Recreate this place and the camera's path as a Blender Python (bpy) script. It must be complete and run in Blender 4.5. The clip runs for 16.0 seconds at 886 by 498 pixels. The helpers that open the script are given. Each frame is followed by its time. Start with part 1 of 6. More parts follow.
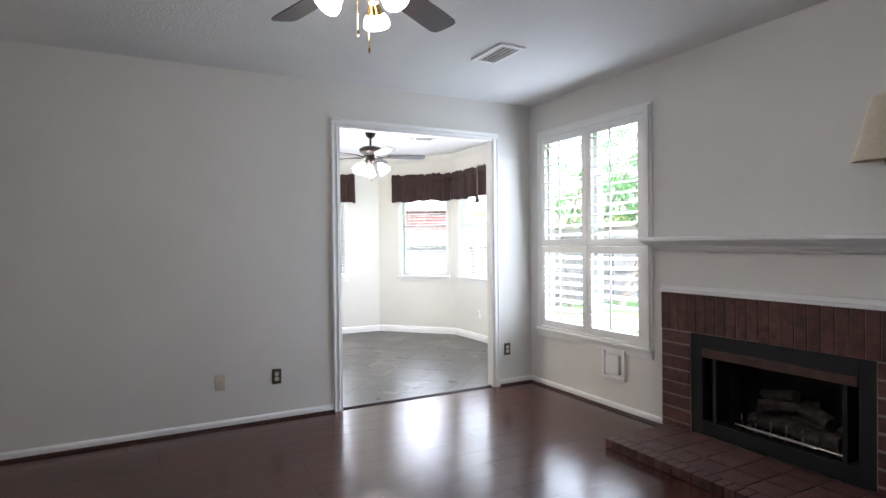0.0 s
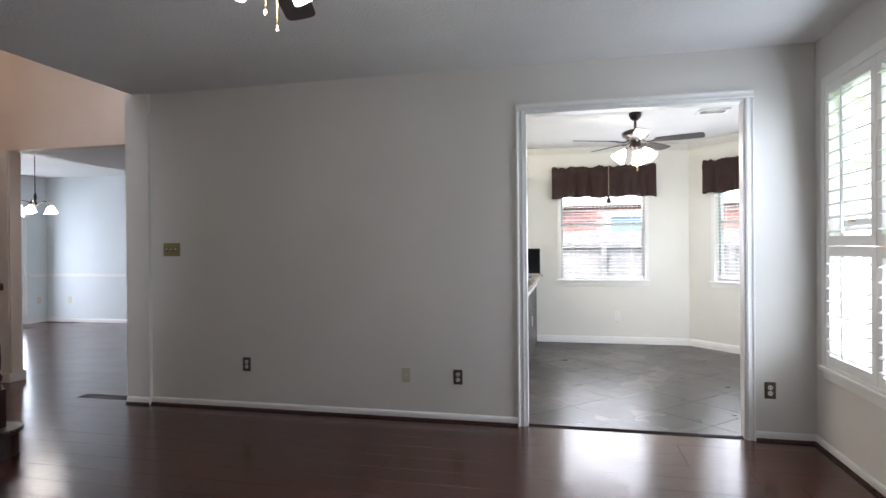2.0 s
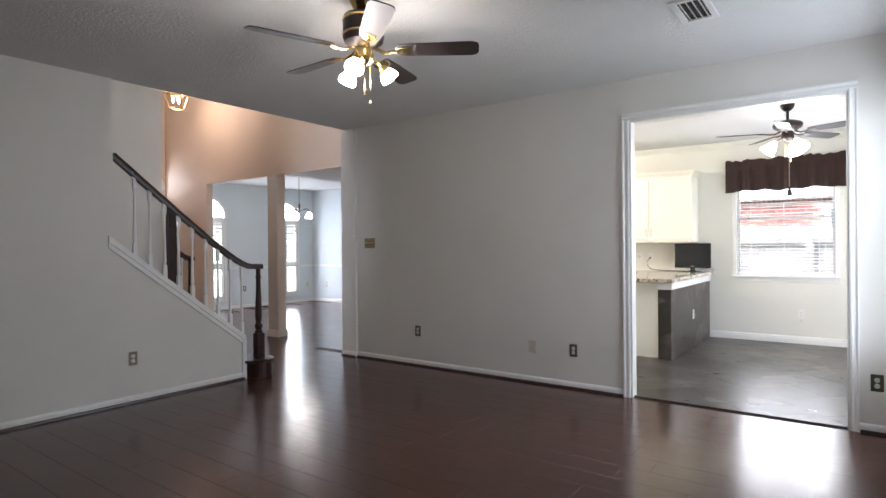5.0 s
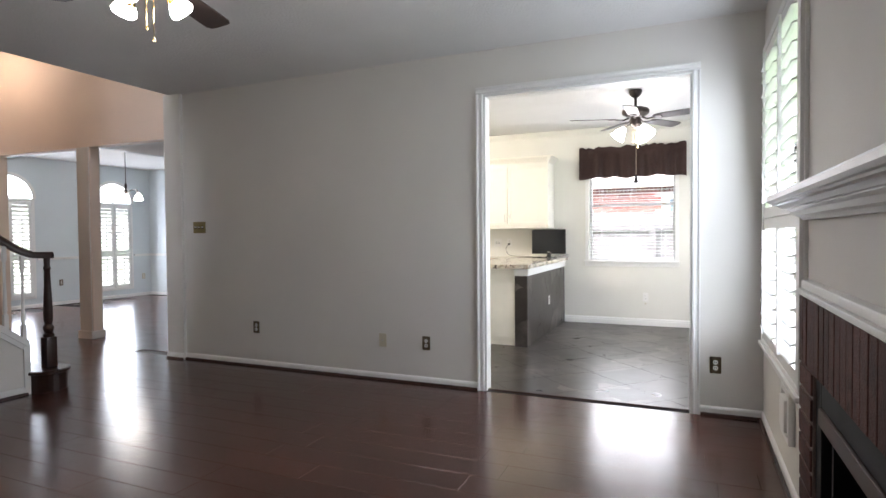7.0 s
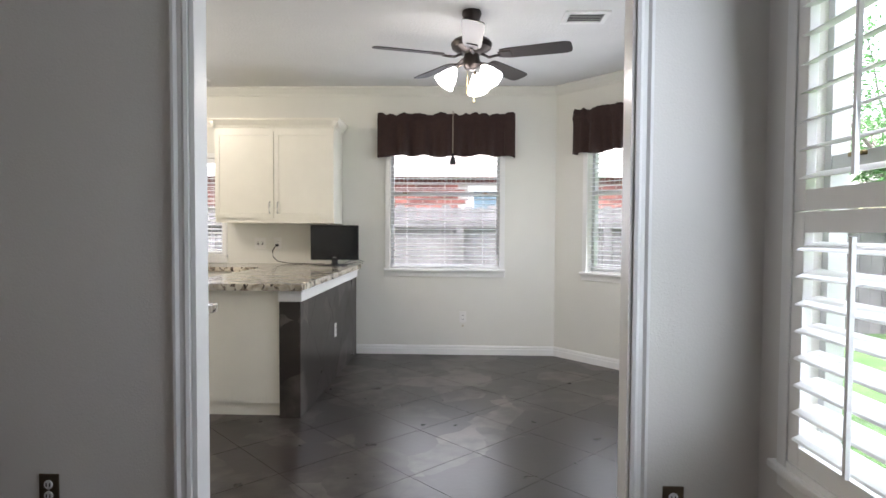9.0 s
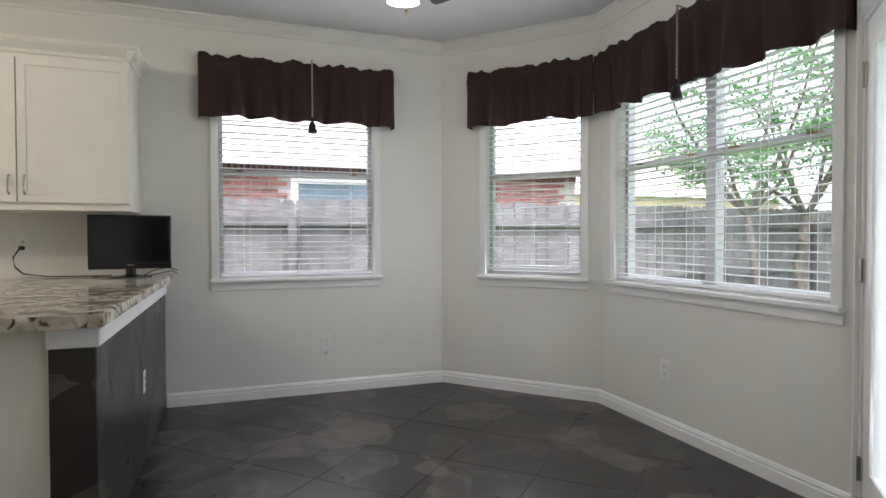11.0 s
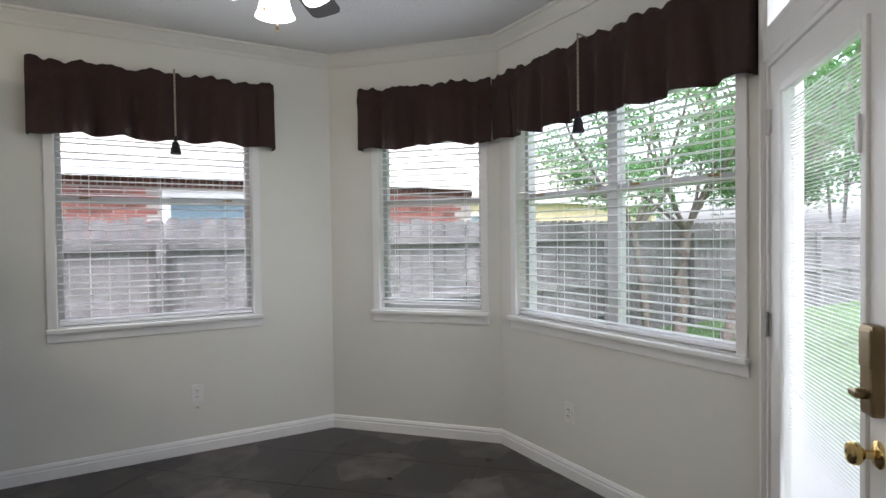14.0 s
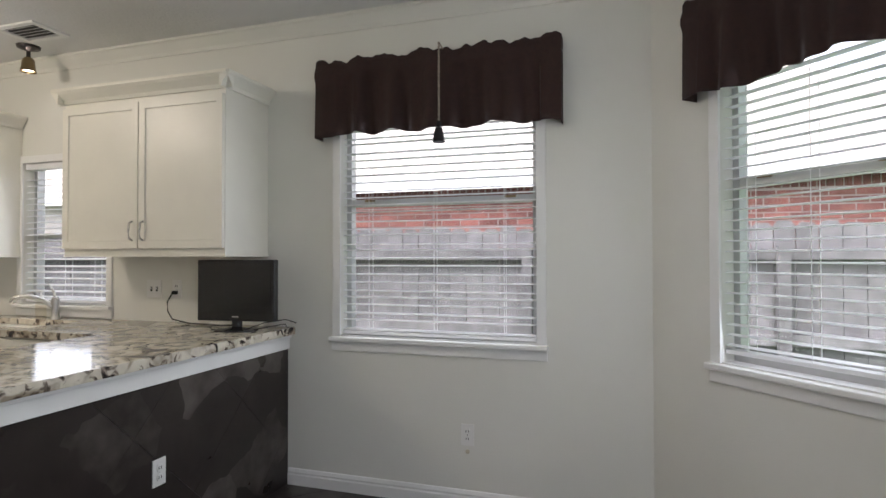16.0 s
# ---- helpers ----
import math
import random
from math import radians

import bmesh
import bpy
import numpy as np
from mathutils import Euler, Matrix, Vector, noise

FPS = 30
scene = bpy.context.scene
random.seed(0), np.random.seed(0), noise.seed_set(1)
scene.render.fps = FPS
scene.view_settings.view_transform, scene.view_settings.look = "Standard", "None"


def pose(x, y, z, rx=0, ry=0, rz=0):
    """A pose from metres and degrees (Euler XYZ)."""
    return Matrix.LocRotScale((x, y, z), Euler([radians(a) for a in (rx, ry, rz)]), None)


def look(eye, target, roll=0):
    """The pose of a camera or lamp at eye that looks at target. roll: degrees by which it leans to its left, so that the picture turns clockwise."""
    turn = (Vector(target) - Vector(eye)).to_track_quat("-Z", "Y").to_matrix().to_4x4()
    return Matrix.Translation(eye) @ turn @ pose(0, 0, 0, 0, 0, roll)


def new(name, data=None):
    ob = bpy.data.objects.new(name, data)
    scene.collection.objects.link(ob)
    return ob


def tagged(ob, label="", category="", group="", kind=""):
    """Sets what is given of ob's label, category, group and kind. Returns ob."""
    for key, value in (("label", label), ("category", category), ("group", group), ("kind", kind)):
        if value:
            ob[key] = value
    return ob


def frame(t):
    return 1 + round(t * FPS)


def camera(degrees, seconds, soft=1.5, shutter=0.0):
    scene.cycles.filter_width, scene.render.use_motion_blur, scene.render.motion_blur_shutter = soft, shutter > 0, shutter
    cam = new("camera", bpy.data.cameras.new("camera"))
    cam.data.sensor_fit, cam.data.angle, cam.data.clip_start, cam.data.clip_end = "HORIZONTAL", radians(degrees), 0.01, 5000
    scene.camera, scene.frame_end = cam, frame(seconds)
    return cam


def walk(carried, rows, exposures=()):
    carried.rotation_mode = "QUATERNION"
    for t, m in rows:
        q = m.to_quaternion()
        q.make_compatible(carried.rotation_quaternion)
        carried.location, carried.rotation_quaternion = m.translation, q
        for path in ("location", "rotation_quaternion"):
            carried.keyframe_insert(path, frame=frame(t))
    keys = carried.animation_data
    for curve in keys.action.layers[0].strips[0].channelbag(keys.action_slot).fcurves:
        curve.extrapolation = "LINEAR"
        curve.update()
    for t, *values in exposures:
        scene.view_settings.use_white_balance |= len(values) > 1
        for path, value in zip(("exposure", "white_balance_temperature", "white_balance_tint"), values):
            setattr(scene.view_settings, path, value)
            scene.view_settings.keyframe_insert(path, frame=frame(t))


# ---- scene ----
cam = camera(76.0, 16.0)
PATH = [
    (0, (0.174, -0.247, 1.399), (1.118, 1.516, 1.376), -0.6),
    (0.5, (0.553, -0.204, 1.421), (1.12, 1.713, 1.395), -0.7),
    (1, (0.927, -0.046, 1.427), (1.158, 1.941, 1.401), -0.5),
    (1.5, (1.419, -0.041, 1.405), (1.333, 1.957, 1.381), -0.5),
    (2, (1.982, 0.003, 1.374), (1.544, 1.954, 1.364), -0.5),
    (2.5, (2.462, 0.098, 1.395), (1.778, 1.977, 1.386), -0.5),
    (3, (2.818, 0.052, 1.401), (1.808, 1.779, 1.397), -0.5),
    (3.5, (3.042, -0.2, 1.377), (1.891, 1.435, 1.377), -0.4),
    (4, (3.172, -0.475, 1.36), (1.995, 1.142, 1.358), -0.2),
    (4.2, (3.202, -0.526, 1.353), (2.012, 1.081, 1.348), -0.5),
    (6.3, (3.257, -0.553, 1.261), (2.132, 1.1, 1.238), -0.5),
    (6.5, (3.248, -0.456, 1.278), (2.202, 1.249, 1.246), -0.4),
    (7, (3.165, 0.013, 1.271), (2.367, 1.846, 1.22), -0.5),
    (7.5, (3.067, 0.598, 1.29), (2.503, 2.516, 1.232), -0.4),
    (8, (2.926, 1.202, 1.315), (2.596, 3.173, 1.245), -0.2),
    (8.2, (2.875, 1.449, 1.337), (2.597, 3.428, 1.259), -0.0),
    (10.3, (2.112, 3.542, 1.19), (2.516, 5.5, 1.15), -0.1),
    (10.5, (2.07, 3.665, 1.188), (2.557, 5.605, 1.145), -0.1),
    (11, (1.98, 3.865, 1.187), (2.662, 5.745, 1.144), -0.1),
    (11.5, (1.806, 4.004, 1.208), (2.721, 5.782, 1.168), -0.1),
    (12, (1.761, 4.069, 1.23), (2.853, 5.744, 1.19), -0.2),
    (12.5, (1.75, 4.11, 1.244), (2.959, 5.703, 1.205), -0.2),
    (13, (1.767, 4.142, 1.287), (3.03, 5.692, 1.245), -0.3),
    (13.5, (1.943, 4.138, 1.353), (3.192, 5.7, 1.31), -0.4),
    (14, (2.142, 4.167, 1.401), (3.15, 5.893, 1.361), -0.7),
    (14.5, (2.411, 4.386, 1.404), (3.097, 6.265, 1.37), -0.6),
    (15, (2.763, 4.677, 1.381), (3.084, 6.651, 1.35), -0.6),
    (15.5, (3.159, 4.966, 1.326), (2.934, 6.953, 1.346), -0.4),
    (16, (3.42, 5.268, 1.339), (2.81, 7.173, 1.37), -0.1),
]
EXPOSURES = [(0.0, 2.5, 5850, 16), (1.5, 2.12, 6000, 16), (3.5, 2.38, 6000, 16), (7.0, 2.35, 6150, 16), (8.2, 1.9, 6100, 16), (10.3, 1.1, 6080, 16), (13.0, 0.85, 6000, 16), (16.0, 0.78, 6100, 16)]
walk(cam, [(t, look(eye, target, roll)) for t, eye, target, roll in PATH], EXPOSURES)

# ---- world and light ----
world = bpy.data.worlds.new("sky")
scene.world = world
world.use_nodes = True
wn = world.node_tree.nodes
sky = wn.new("ShaderNodeTexSky")
sky.sky_type, sky.sun_disc = "NISHITA", False
sky.sun_elevation, sky.sun_rotation = radians(64), radians(215)
sky.air_density, sky.dust_density, sky.ozone_density = 1.0, 4.0, 1.0
haze = wn.new("ShaderNodeHueSaturation")
haze.inputs["Saturation"].default_value, haze.inputs["Value"].default_value = 0.22, 2.8
world.node_tree.links.new(sky.outputs[0], haze.inputs["Color"])
world.node_tree.links.new(haze.outputs[0], wn["Background"].inputs[0])
wn["Background"].inputs[1].default_value = 0.15
sun_data = bpy.data.lights.new("sun", "SUN")
sun_data.energy, sun_data.angle, sun_data.color = 2.5, radians(20), (1.0, 0.96, 0.9)
new("sun", sun_data).matrix_world = look((0, 0, 30), (5, 7, 12))


def area(name, eye, target, w, h, power, color):
    """Daylight standing in an opening, or the light of a lamp."""
    d = bpy.data.lights.new(name, "AREA")
    d.shape, d.size, d.size_y, d.energy, d.color = "RECTANGLE", w, h, power, color
    ob = new(name, d)
    ob.matrix_world = look(eye, target)
    return ob


def bulb(name, at, power, color, r=0.04):
    d = bpy.data.lights.new(name, "POINT")
    d.energy, d.color, d.shadow_soft_size = power, color, r
    ob = new(name, d)
    ob.location = at
    return ob


DAY = (0.93, 0.97, 1.0)
area("daylight_nook_rear", (2.44, 8.19, 1.5), (2.44, 5, 1.3), 1.1, 1.2, 4.0, DAY)
area("daylight_bay_side", (3.95, 7.73, 1.5), (2.5, 6.3, 1.3), 0.7, 1.2, 2.1, DAY)
area("daylight_bay_front", (4.38, 6.35, 1.5), (2, 6.35, 1.3), 1.45, 1.2, 3.7, DAY)
area("daylight_door", (3.98, 5.13, 1.2), (2.5, 6.5, 1.0), 0.6, 1.6, 2.1, DAY)
area("daylight_shutters", (3.57, 3.55, 1.5), (0, 3.5, 1.2), 1.15, 1.7, 5.4, (0.86, 0.94, 1.0))
area("daylight_kitchen", (-0.29, 8.19, 1.5), (-0.2, 5, 1.2), 0.5, 0.7, 1.4, DAY)
area("daylight_dining", (-7.70, 6.11, 1.2), (-4, 6.1, 1.0), 0.7, 1.8, 5.0, (0.85, 0.93, 1.0))
area("daylight_dining", (-7.70, 8.09, 1.2), (-4, 8.0, 1.0), 0.7, 1.8, 5.0, (0.85, 0.93, 1.0))
bulb("chandelier_light", (-5.1, 4.0, 3.62), 8, (1.0, 0.74, 0.54), 0.10)
bulb("chandelier_light", (-5.25, 6.45, 1.93), 1.5, (1.0, 0.85, 0.65), 0.08)
for dx, dy in ((-0.12, -0.02), (0.02, 0.16), (0.10, -0.12)):
    bulb("fan_lamp_light", (0.96 + dx, 1.805 + dy, 2.17), 0.6, (1.0, 0.93, 0.85), 0.05)
    bulb("fan_lamp_light", (2.65 + dx * 0.8, 6.2 + dy * 0.8, 2.21), 1.0, (1.0, 0.94, 0.86), 0.05)
# added fill without a fixture, to brighten the cabinets and backsplash
bulb("kitchen_fill", (-0.5, 6.2, 2.55), 25.0, (1.0, 0.88, 0.68), 0.05)


# ---- materials ----
def mat(name, color, rough=0.5, metal=0.0, vary=0.06, scale=6.0, bump=0.05, fine=90.0, spec=0.5, coat=0.0, random_tint=0.0, dirt=None):
    m = bpy.data.materials.new(name)
    m.use_nodes = True
    t = m.node_tree
    b = t.nodes["Principled BSDF"]
    b.inputs["Roughness"].default_value, b.inputs["Metallic"].default_value = rough, metal
    b.inputs["Specular IOR Level"].default_value = spec
    b.inputs["Coat Weight"].default_value = coat
    geo = t.nodes.new("ShaderNodeNewGeometry")
    n1, n2 = t.nodes.new("ShaderNodeTexNoise"), t.nodes.new("ShaderNodeTexNoise")
    for n, s in ((n1, scale), (n2, fine)):
        n.inputs["Scale"].default_value = s
        n.inputs["Detail"].default_value = 4
        t.links.new(geo.outputs["Position"], n.inputs["Vector"])
    ramp = t.nodes.new("ShaderNodeMapRange")
    ramp.inputs["From Min"].default_value, ramp.inputs["From Max"].default_value = 0.3, 0.7
    ramp.inputs["To Min"].default_value, ramp.inputs["To Max"].default_value = 1 - vary, 1 + vary
    t.links.new(n1.outputs["Fac"], ramp.inputs["Value"])
    hsv = t.nodes.new("ShaderNodeHueSaturation")
    hsv.inputs["Color"].default_value = (*color, 1)
    last = ramp.outputs["Result"]
    if random_tint:
        info = t.nodes.new("ShaderNodeObjectInfo")
        r2 = t.nodes.new("ShaderNodeMapRange")
        r2.inputs["To Min"].default_value, r2.inputs["To Max"].default_value = 1 - random_tint, 1 + random_tint
        t.links.new(info.outputs["Random"], r2.inputs["Value"])
        mul = t.nodes.new("ShaderNodeMath")
        mul.operation = "MULTIPLY"
        t.links.new(last, mul.inputs[0])
        t.links.new(r2.outputs["Result"], mul.inputs[1])
        last = mul.outputs[0]
    t.links.new(last, hsv.inputs["Value"])
    out = hsv.outputs["Color"]
    if dirt:
        n3 = t.nodes.new("ShaderNodeTexNoise")
        n3.inputs["Scale"].default_value, n3.inputs["Detail"].default_value = dirt[1], 6
        t.links.new(geo.outputs["Position"], n3.inputs["Vector"])
        r3 = t.nodes.new("ShaderNodeMapRange")
        r3.inputs["From Min"].default_value, r3.inputs["From Max"].default_value = dirt[2], dirt[3]
        t.links.new(n3.outputs["Fac"], r3.inputs["Value"])
        mix = t.nodes.new("ShaderNodeMix")
        mix.data_type = "RGBA"
        t.links.new(r3.outputs["Result"], mix.inputs["Factor"])
        t.links.new(out, mix.inputs["A"])
        mix.inputs["B"].default_value = (*dirt[0], 1)
        out = mix.outputs["Result"]
    t.links.new(out, b.inputs["Base Color"])
    if bump:
        bp = t.nodes.new("ShaderNodeBump")
        bp.inputs["Strength"].default_value, bp.inputs["Distance"].default_value = bump, 0.01
        t.links.new(n2.outputs["Fac"], bp.inputs["Height"])
        t.links.new(bp.outputs["Normal"], b.inputs["Normal"])
    rr = t.nodes.new("ShaderNodeMapRange")
    rr.inputs["To Min"].default_value, rr.inputs["To Max"].default_value = max(rough - 0.07, 0.02), min(rough + 0.07, 1)
    t.links.new(n1.outputs["Fac"], rr.inputs["Value"])
    t.links.new(rr.outputs["Result"], b.inputs["Roughness"])
    return m


def glowing(name, color, strength):
    m = mat(name, color, 0.3)
    b = m.node_tree.nodes["Principled BSDF"]
    b.inputs["Emission Color"].default_value, b.inputs["Emission Strength"].default_value = (*color, 1), strength
    return m


def glass_mat(name, tint=(1, 1, 1), rough=0.0):
    m = bpy.data.materials.new(name)
    m.use_nodes = True
    t = m.node_tree
    t.nodes.remove(t.nodes["Principled BSDF"])
    tr, gl, mx = t.nodes.new("ShaderNodeBsdfTransparent"), t.nodes.new("ShaderNodeBsdfGlossy"), t.nodes.new("ShaderNodeMixShader")
    tr.inputs["Color"].default_value = (*tint, 1)
    gl.inputs["Roughness"].default_value = 0.02 + rough
    mx.inputs[0].default_value = 0.03
    t.links.new(tr.outputs[0], mx.inputs[1])
    t.links.new(gl.outputs[0], mx.inputs[2])
    t.links.new(mx.outputs[0], t.nodes["Material Output"].inputs["Surface"])
    return m


PAINT = mat("wall_paint", (0.70, 0.68, 0.64), 0.6, vary=0.025, scale=1.5, bump=0.12, fine=140)
CREAM = mat("cream_paint", (0.72, 0.71, 0.655), 0.55, vary=0.025, scale=1.5, bump=0.12, fine=140)
# foyer wall colour: its peach cast is warm lamplight put into the paint
WARMLIT = mat("warm_lit_paint", (0.72, 0.60, 0.50), 0.6, vary=0.03, scale=1.5, bump=0.1, fine=140)
BLUE = mat("pale_blue_paint", (0.66, 0.71, 0.73), 0.6, vary=0.025, scale=1.5, bump=0.1, fine=140)
CEIL = mat("ceiling_paint", (0.74, 0.735, 0.72), 0.85, vary=0.03, scale=2.0, bump=0.5, fine=55)
TRIM = mat("white_trim", (0.80, 0.795, 0.775), 0.35, vary=0.02, bump=0.02)
CABW = mat("cabinet_white", (0.80, 0.775, 0.69), 0.35, vary=0.02, bump=0.02)
BLIND = mat("blind_white", (0.86, 0.86, 0.87), 0.4, vary=0.02, bump=0.0)
WOODD = mat("dark_stained_wood", (0.030, 0.012, 0.008), 0.3, vary=0.3, scale=14, bump=0.05)
BLADE = mat("walnut_blade", (0.024, 0.016, 0.014), 0.5, vary=0.35, scale=18, bump=0.03)
BRICK = mat("red_brown_brick", (0.088, 0.035, 0.027), 0.75, vary=0.35, scale=22, bump=0.5, fine=120, random_tint=0.3, dirt=((0.035, 0.015, 0.013), 14, 0.55, 0.8))
MORTAR = mat("mortar", (0.26, 0.19, 0.165), 0.9, vary=0.15, scale=30, bump=0.4)
XBRICK = mat("house_brick", (0.27, 0.10, 0.08), 0.8, vary=0.3, scale=5, bump=0.3, random_tint=0.3)
XMORTAR = mat("house_mortar", (0.50, 0.45, 0.42), 0.9, vary=0.1, bump=0.3)
BLACK = mat("black_metal", (0.010, 0.010, 0.010), 0.65, metal=0.3, vary=0.2, bump=0.05)
SOOT = mat("sooty_firebrick", (0.035, 0.028, 0.024), 0.9, vary=0.5, scale=9, bump=0.4)
LOG = mat("charred_log", (0.05, 0.04, 0.033), 0.9, vary=0.6, scale=25, bump=0.8, fine=60)
STEEL = mat("brushed_steel", (0.55, 0.54, 0.52), 0.28, metal=1.0, vary=0.05, bump=0.02)
BRASS = mat("polished_brass", (0.66, 0.48, 0.20), 0.18, metal=1.0, vary=0.1, bump=0.02)
ABRASS = mat("antique_brass", (0.30, 0.22, 0.12), 0.3, metal=1.0, vary=0.2, bump=0.04)
BRONZE = mat("dark_bronze", (0.035, 0.027, 0.024), 0.35, metal=0.6, vary=0.2, bump=0.03)
PLATE = mat("almond_plastic", (0.55, 0.50, 0.38), 0.35, vary=0.04, bump=0.0)
PLATEW = mat("white_plastic", (0.78, 0.77, 0.74), 0.35, vary=0.02, bump=0.0)
DARKP = mat("dark_plastic", (0.010, 0.010, 0.011), 0.25, vary=0.1, bump=0.0)
SCREEN = mat("black_screen", (0.006, 0.007, 0.008), 0.12, vary=0.05, bump=0.0)
FABRIC = mat("brown_curtain_cloth", (0.034, 0.015, 0.0115), 0.85, vary=0.2, scale=40, bump=0.5, fine=400)
LINEN = mat("beige_lamp_shade", (0.62, 0.54, 0.42), 0.8, vary=0.08, scale=60, bump=0.3, fine=300)
CORD = mat("twisted_cord", (0.30, 0.25, 0.20), 0.8, vary=0.5, scale=150, bump=0.3)
TASSEL = mat("black_tassel", (0.010, 0.008, 0.009), 0.8, vary=0.3, scale=80, bump=0.4)
GLASS = glass_mat("window_glass")
CLEAR = glass_mat("clear_glass", (0.95, 0.93, 0.88))
ALU = mat("aluminium_sash", (0.55, 0.55, 0.55), 0.4, metal=0.4, vary=0.05, bump=0.02)
LAMPG = glowing("lit_bulb_glass", (1.0, 0.93, 0.82), 15.0)
SHADEG = glowing("lit_frosted_glass", (1.0, 0.95, 0.86), 5.0)
GRASS = mat("lawn", (0.065, 0.13, 0.035), 0.9, vary=0.35, scale=3, bump=0.8, fine=60)
LEAF = mat("green_leaf", (0.085, 0.19, 0.065), 0.6, vary=0.4, scale=4, bump=0.1, random_tint=0.2)
lt = LEAF.node_tree
lb, tl, lm = lt.nodes["Principled BSDF"], lt.nodes.new("ShaderNodeBsdfTranslucent"), lt.nodes.new("ShaderNodeMixShader")
tl.inputs["Color"].default_value, lm.inputs[0].default_value = (0.15, 0.34, 0.11, 1), 0.45
lt.links.new(lb.outputs[0], lm.inputs[1])
lt.links.new(tl.outputs[0], lm.inputs[2])
lt.links.new(lm.outputs[0], lt.nodes["Material Output"].inputs["Surface"])
BARK = mat("smooth_bark", (0.14, 0.115, 0.10), 0.85, vary=0.35, scale=10, bump=0.5)
FENCE = mat("weathered_cedar", (0.165, 0.155, 0.158), 0.9, vary=0.3, scale=7, bump=0.5, random_tint=0.18)
ROOF = mat("grey_shingle", (0.37, 0.34, 0.30), 0.9, vary=0.2, scale=8, bump=0.6)
YELLOW = mat("yellow_siding", (0.52, 0.44, 0.27), 0.8, vary=0.1, scale=4)
XGLASS = mat("far_window_blue", (0.14, 0.20, 0.24), 0.15, vary=0.1, bump=0.0)
CONC = mat("concrete", (0.42, 0.40, 0.37), 0.85, vary=0.15, scale=5, bump=0.3)


def floor_wood():
    m = mat("dark_cherry_laminate", (0.030, 0.012, 0.009), 0.2, vary=0.3, scale=3, bump=0.02, fine=40, coat=0.0, random_tint=0.14)
    t = m.node_tree
    b = t.nodes["Principled BSDF"]
    geo = t.nodes.new("ShaderNodeNewGeometry")
    mp = t.nodes.new("ShaderNodeMapping")
    mp.inputs["Scale"].default_value = (3, 70, 3)
    n = t.nodes.new("ShaderNodeTexNoise")
    n.inputs["Scale"].default_value, n.inputs["Detail"].default_value = 1.0, 8
    t.links.new(geo.outputs["Position"], mp.inputs["Vector"])
    t.links.new(mp.outputs["Vector"], n.inputs["Vector"])
    hsv = [k for k in t.nodes if k.type == "HUE_SAT"][0]
    cr = t.nodes.new("ShaderNodeMix")
    cr.data_type = "RGBA"
    cr.inputs["A"].default_value, cr.inputs["B"].default_value = (0.036, 0.012, 0.0085, 1), (0.085, 0.031, 0.020, 1)
    t.links.new(n.outputs["Fac"], cr.inputs["Factor"])
    t.links.new(cr.outputs["Result"], hsv.inputs["Color"])
    return m


def cloudy_tile():
    """Dark grey-brown porcelain with paler angular clouding."""
    m = mat("dark_cloudy_tile", (0.042, 0.036, 0.033), 0.3, vary=0.25, scale=5, bump=0.04, fine=30, random_tint=0.08, spec=0.35)
    t = m.node_tree
    geo = t.nodes.new("ShaderNodeNewGeometry")
    v = t.nodes.new("ShaderNodeTexVoronoi")
    v.inputs["Scale"].default_value = 3.4
    v.inputs["Randomness"].default_value = 1.0
    wob = t.nodes.new("ShaderNodeTexNoise")
    wob.inputs["Scale"].default_value = 5.0
    add = t.nodes.new("ShaderNodeMix")
    add.data_type = "VECTOR"
    add.inputs["Factor"].default_value = 0.12
    t.links.new(geo.outputs["Position"], wob.inputs["Vector"])
    t.links.new(geo.outputs["Position"], add.inputs["A"])
    t.links.new(wob.outputs["Color"], add.inputs["B"])
    t.links.new(add.outputs["Result"], v.inputs["Vector"])
    sep = t.nodes.new("ShaderNodeSeparateColor")
    t.links.new(v.outputs["Color"], sep.inputs["Color"])
    soft = t.nodes.new("ShaderNodeTexNoise")
    soft.inputs["Scale"].default_value, soft.inputs["Detail"].default_value = 7.0, 5
    t.links.new(geo.outputs["Position"], soft.inputs["Vector"])
    mul = t.nodes.new("ShaderNodeMath")
    mul.operation = "MULTIPLY"
    t.links.new(sep.outputs[0], mul.inputs[0])
    t.links.new(soft.outputs["Fac"], mul.inputs[1])
    r = t.nodes.new("ShaderNodeMapRange")
    r.inputs["From Min"].default_value, r.inputs["From Max"].default_value = 0.22, 0.52
    t.links.new(mul.outputs[0], r.inputs["Value"])
    cr = t.nodes.new("ShaderNodeMix")
    cr.data_type = "RGBA"
    cr.inputs["A"].default_value, cr.inputs["B"].default_value = (0.027, 0.021, 0.0185, 1), (0.095, 0.082, 0.072, 1)
    t.links.new(r.outputs["Result"], cr.inputs["Factor"])
    hsv = [k for k in t.nodes if k.type == "HUE_SAT"][0]
    t.links.new(cr.outputs["Result"], hsv.inputs["Color"])
    return m


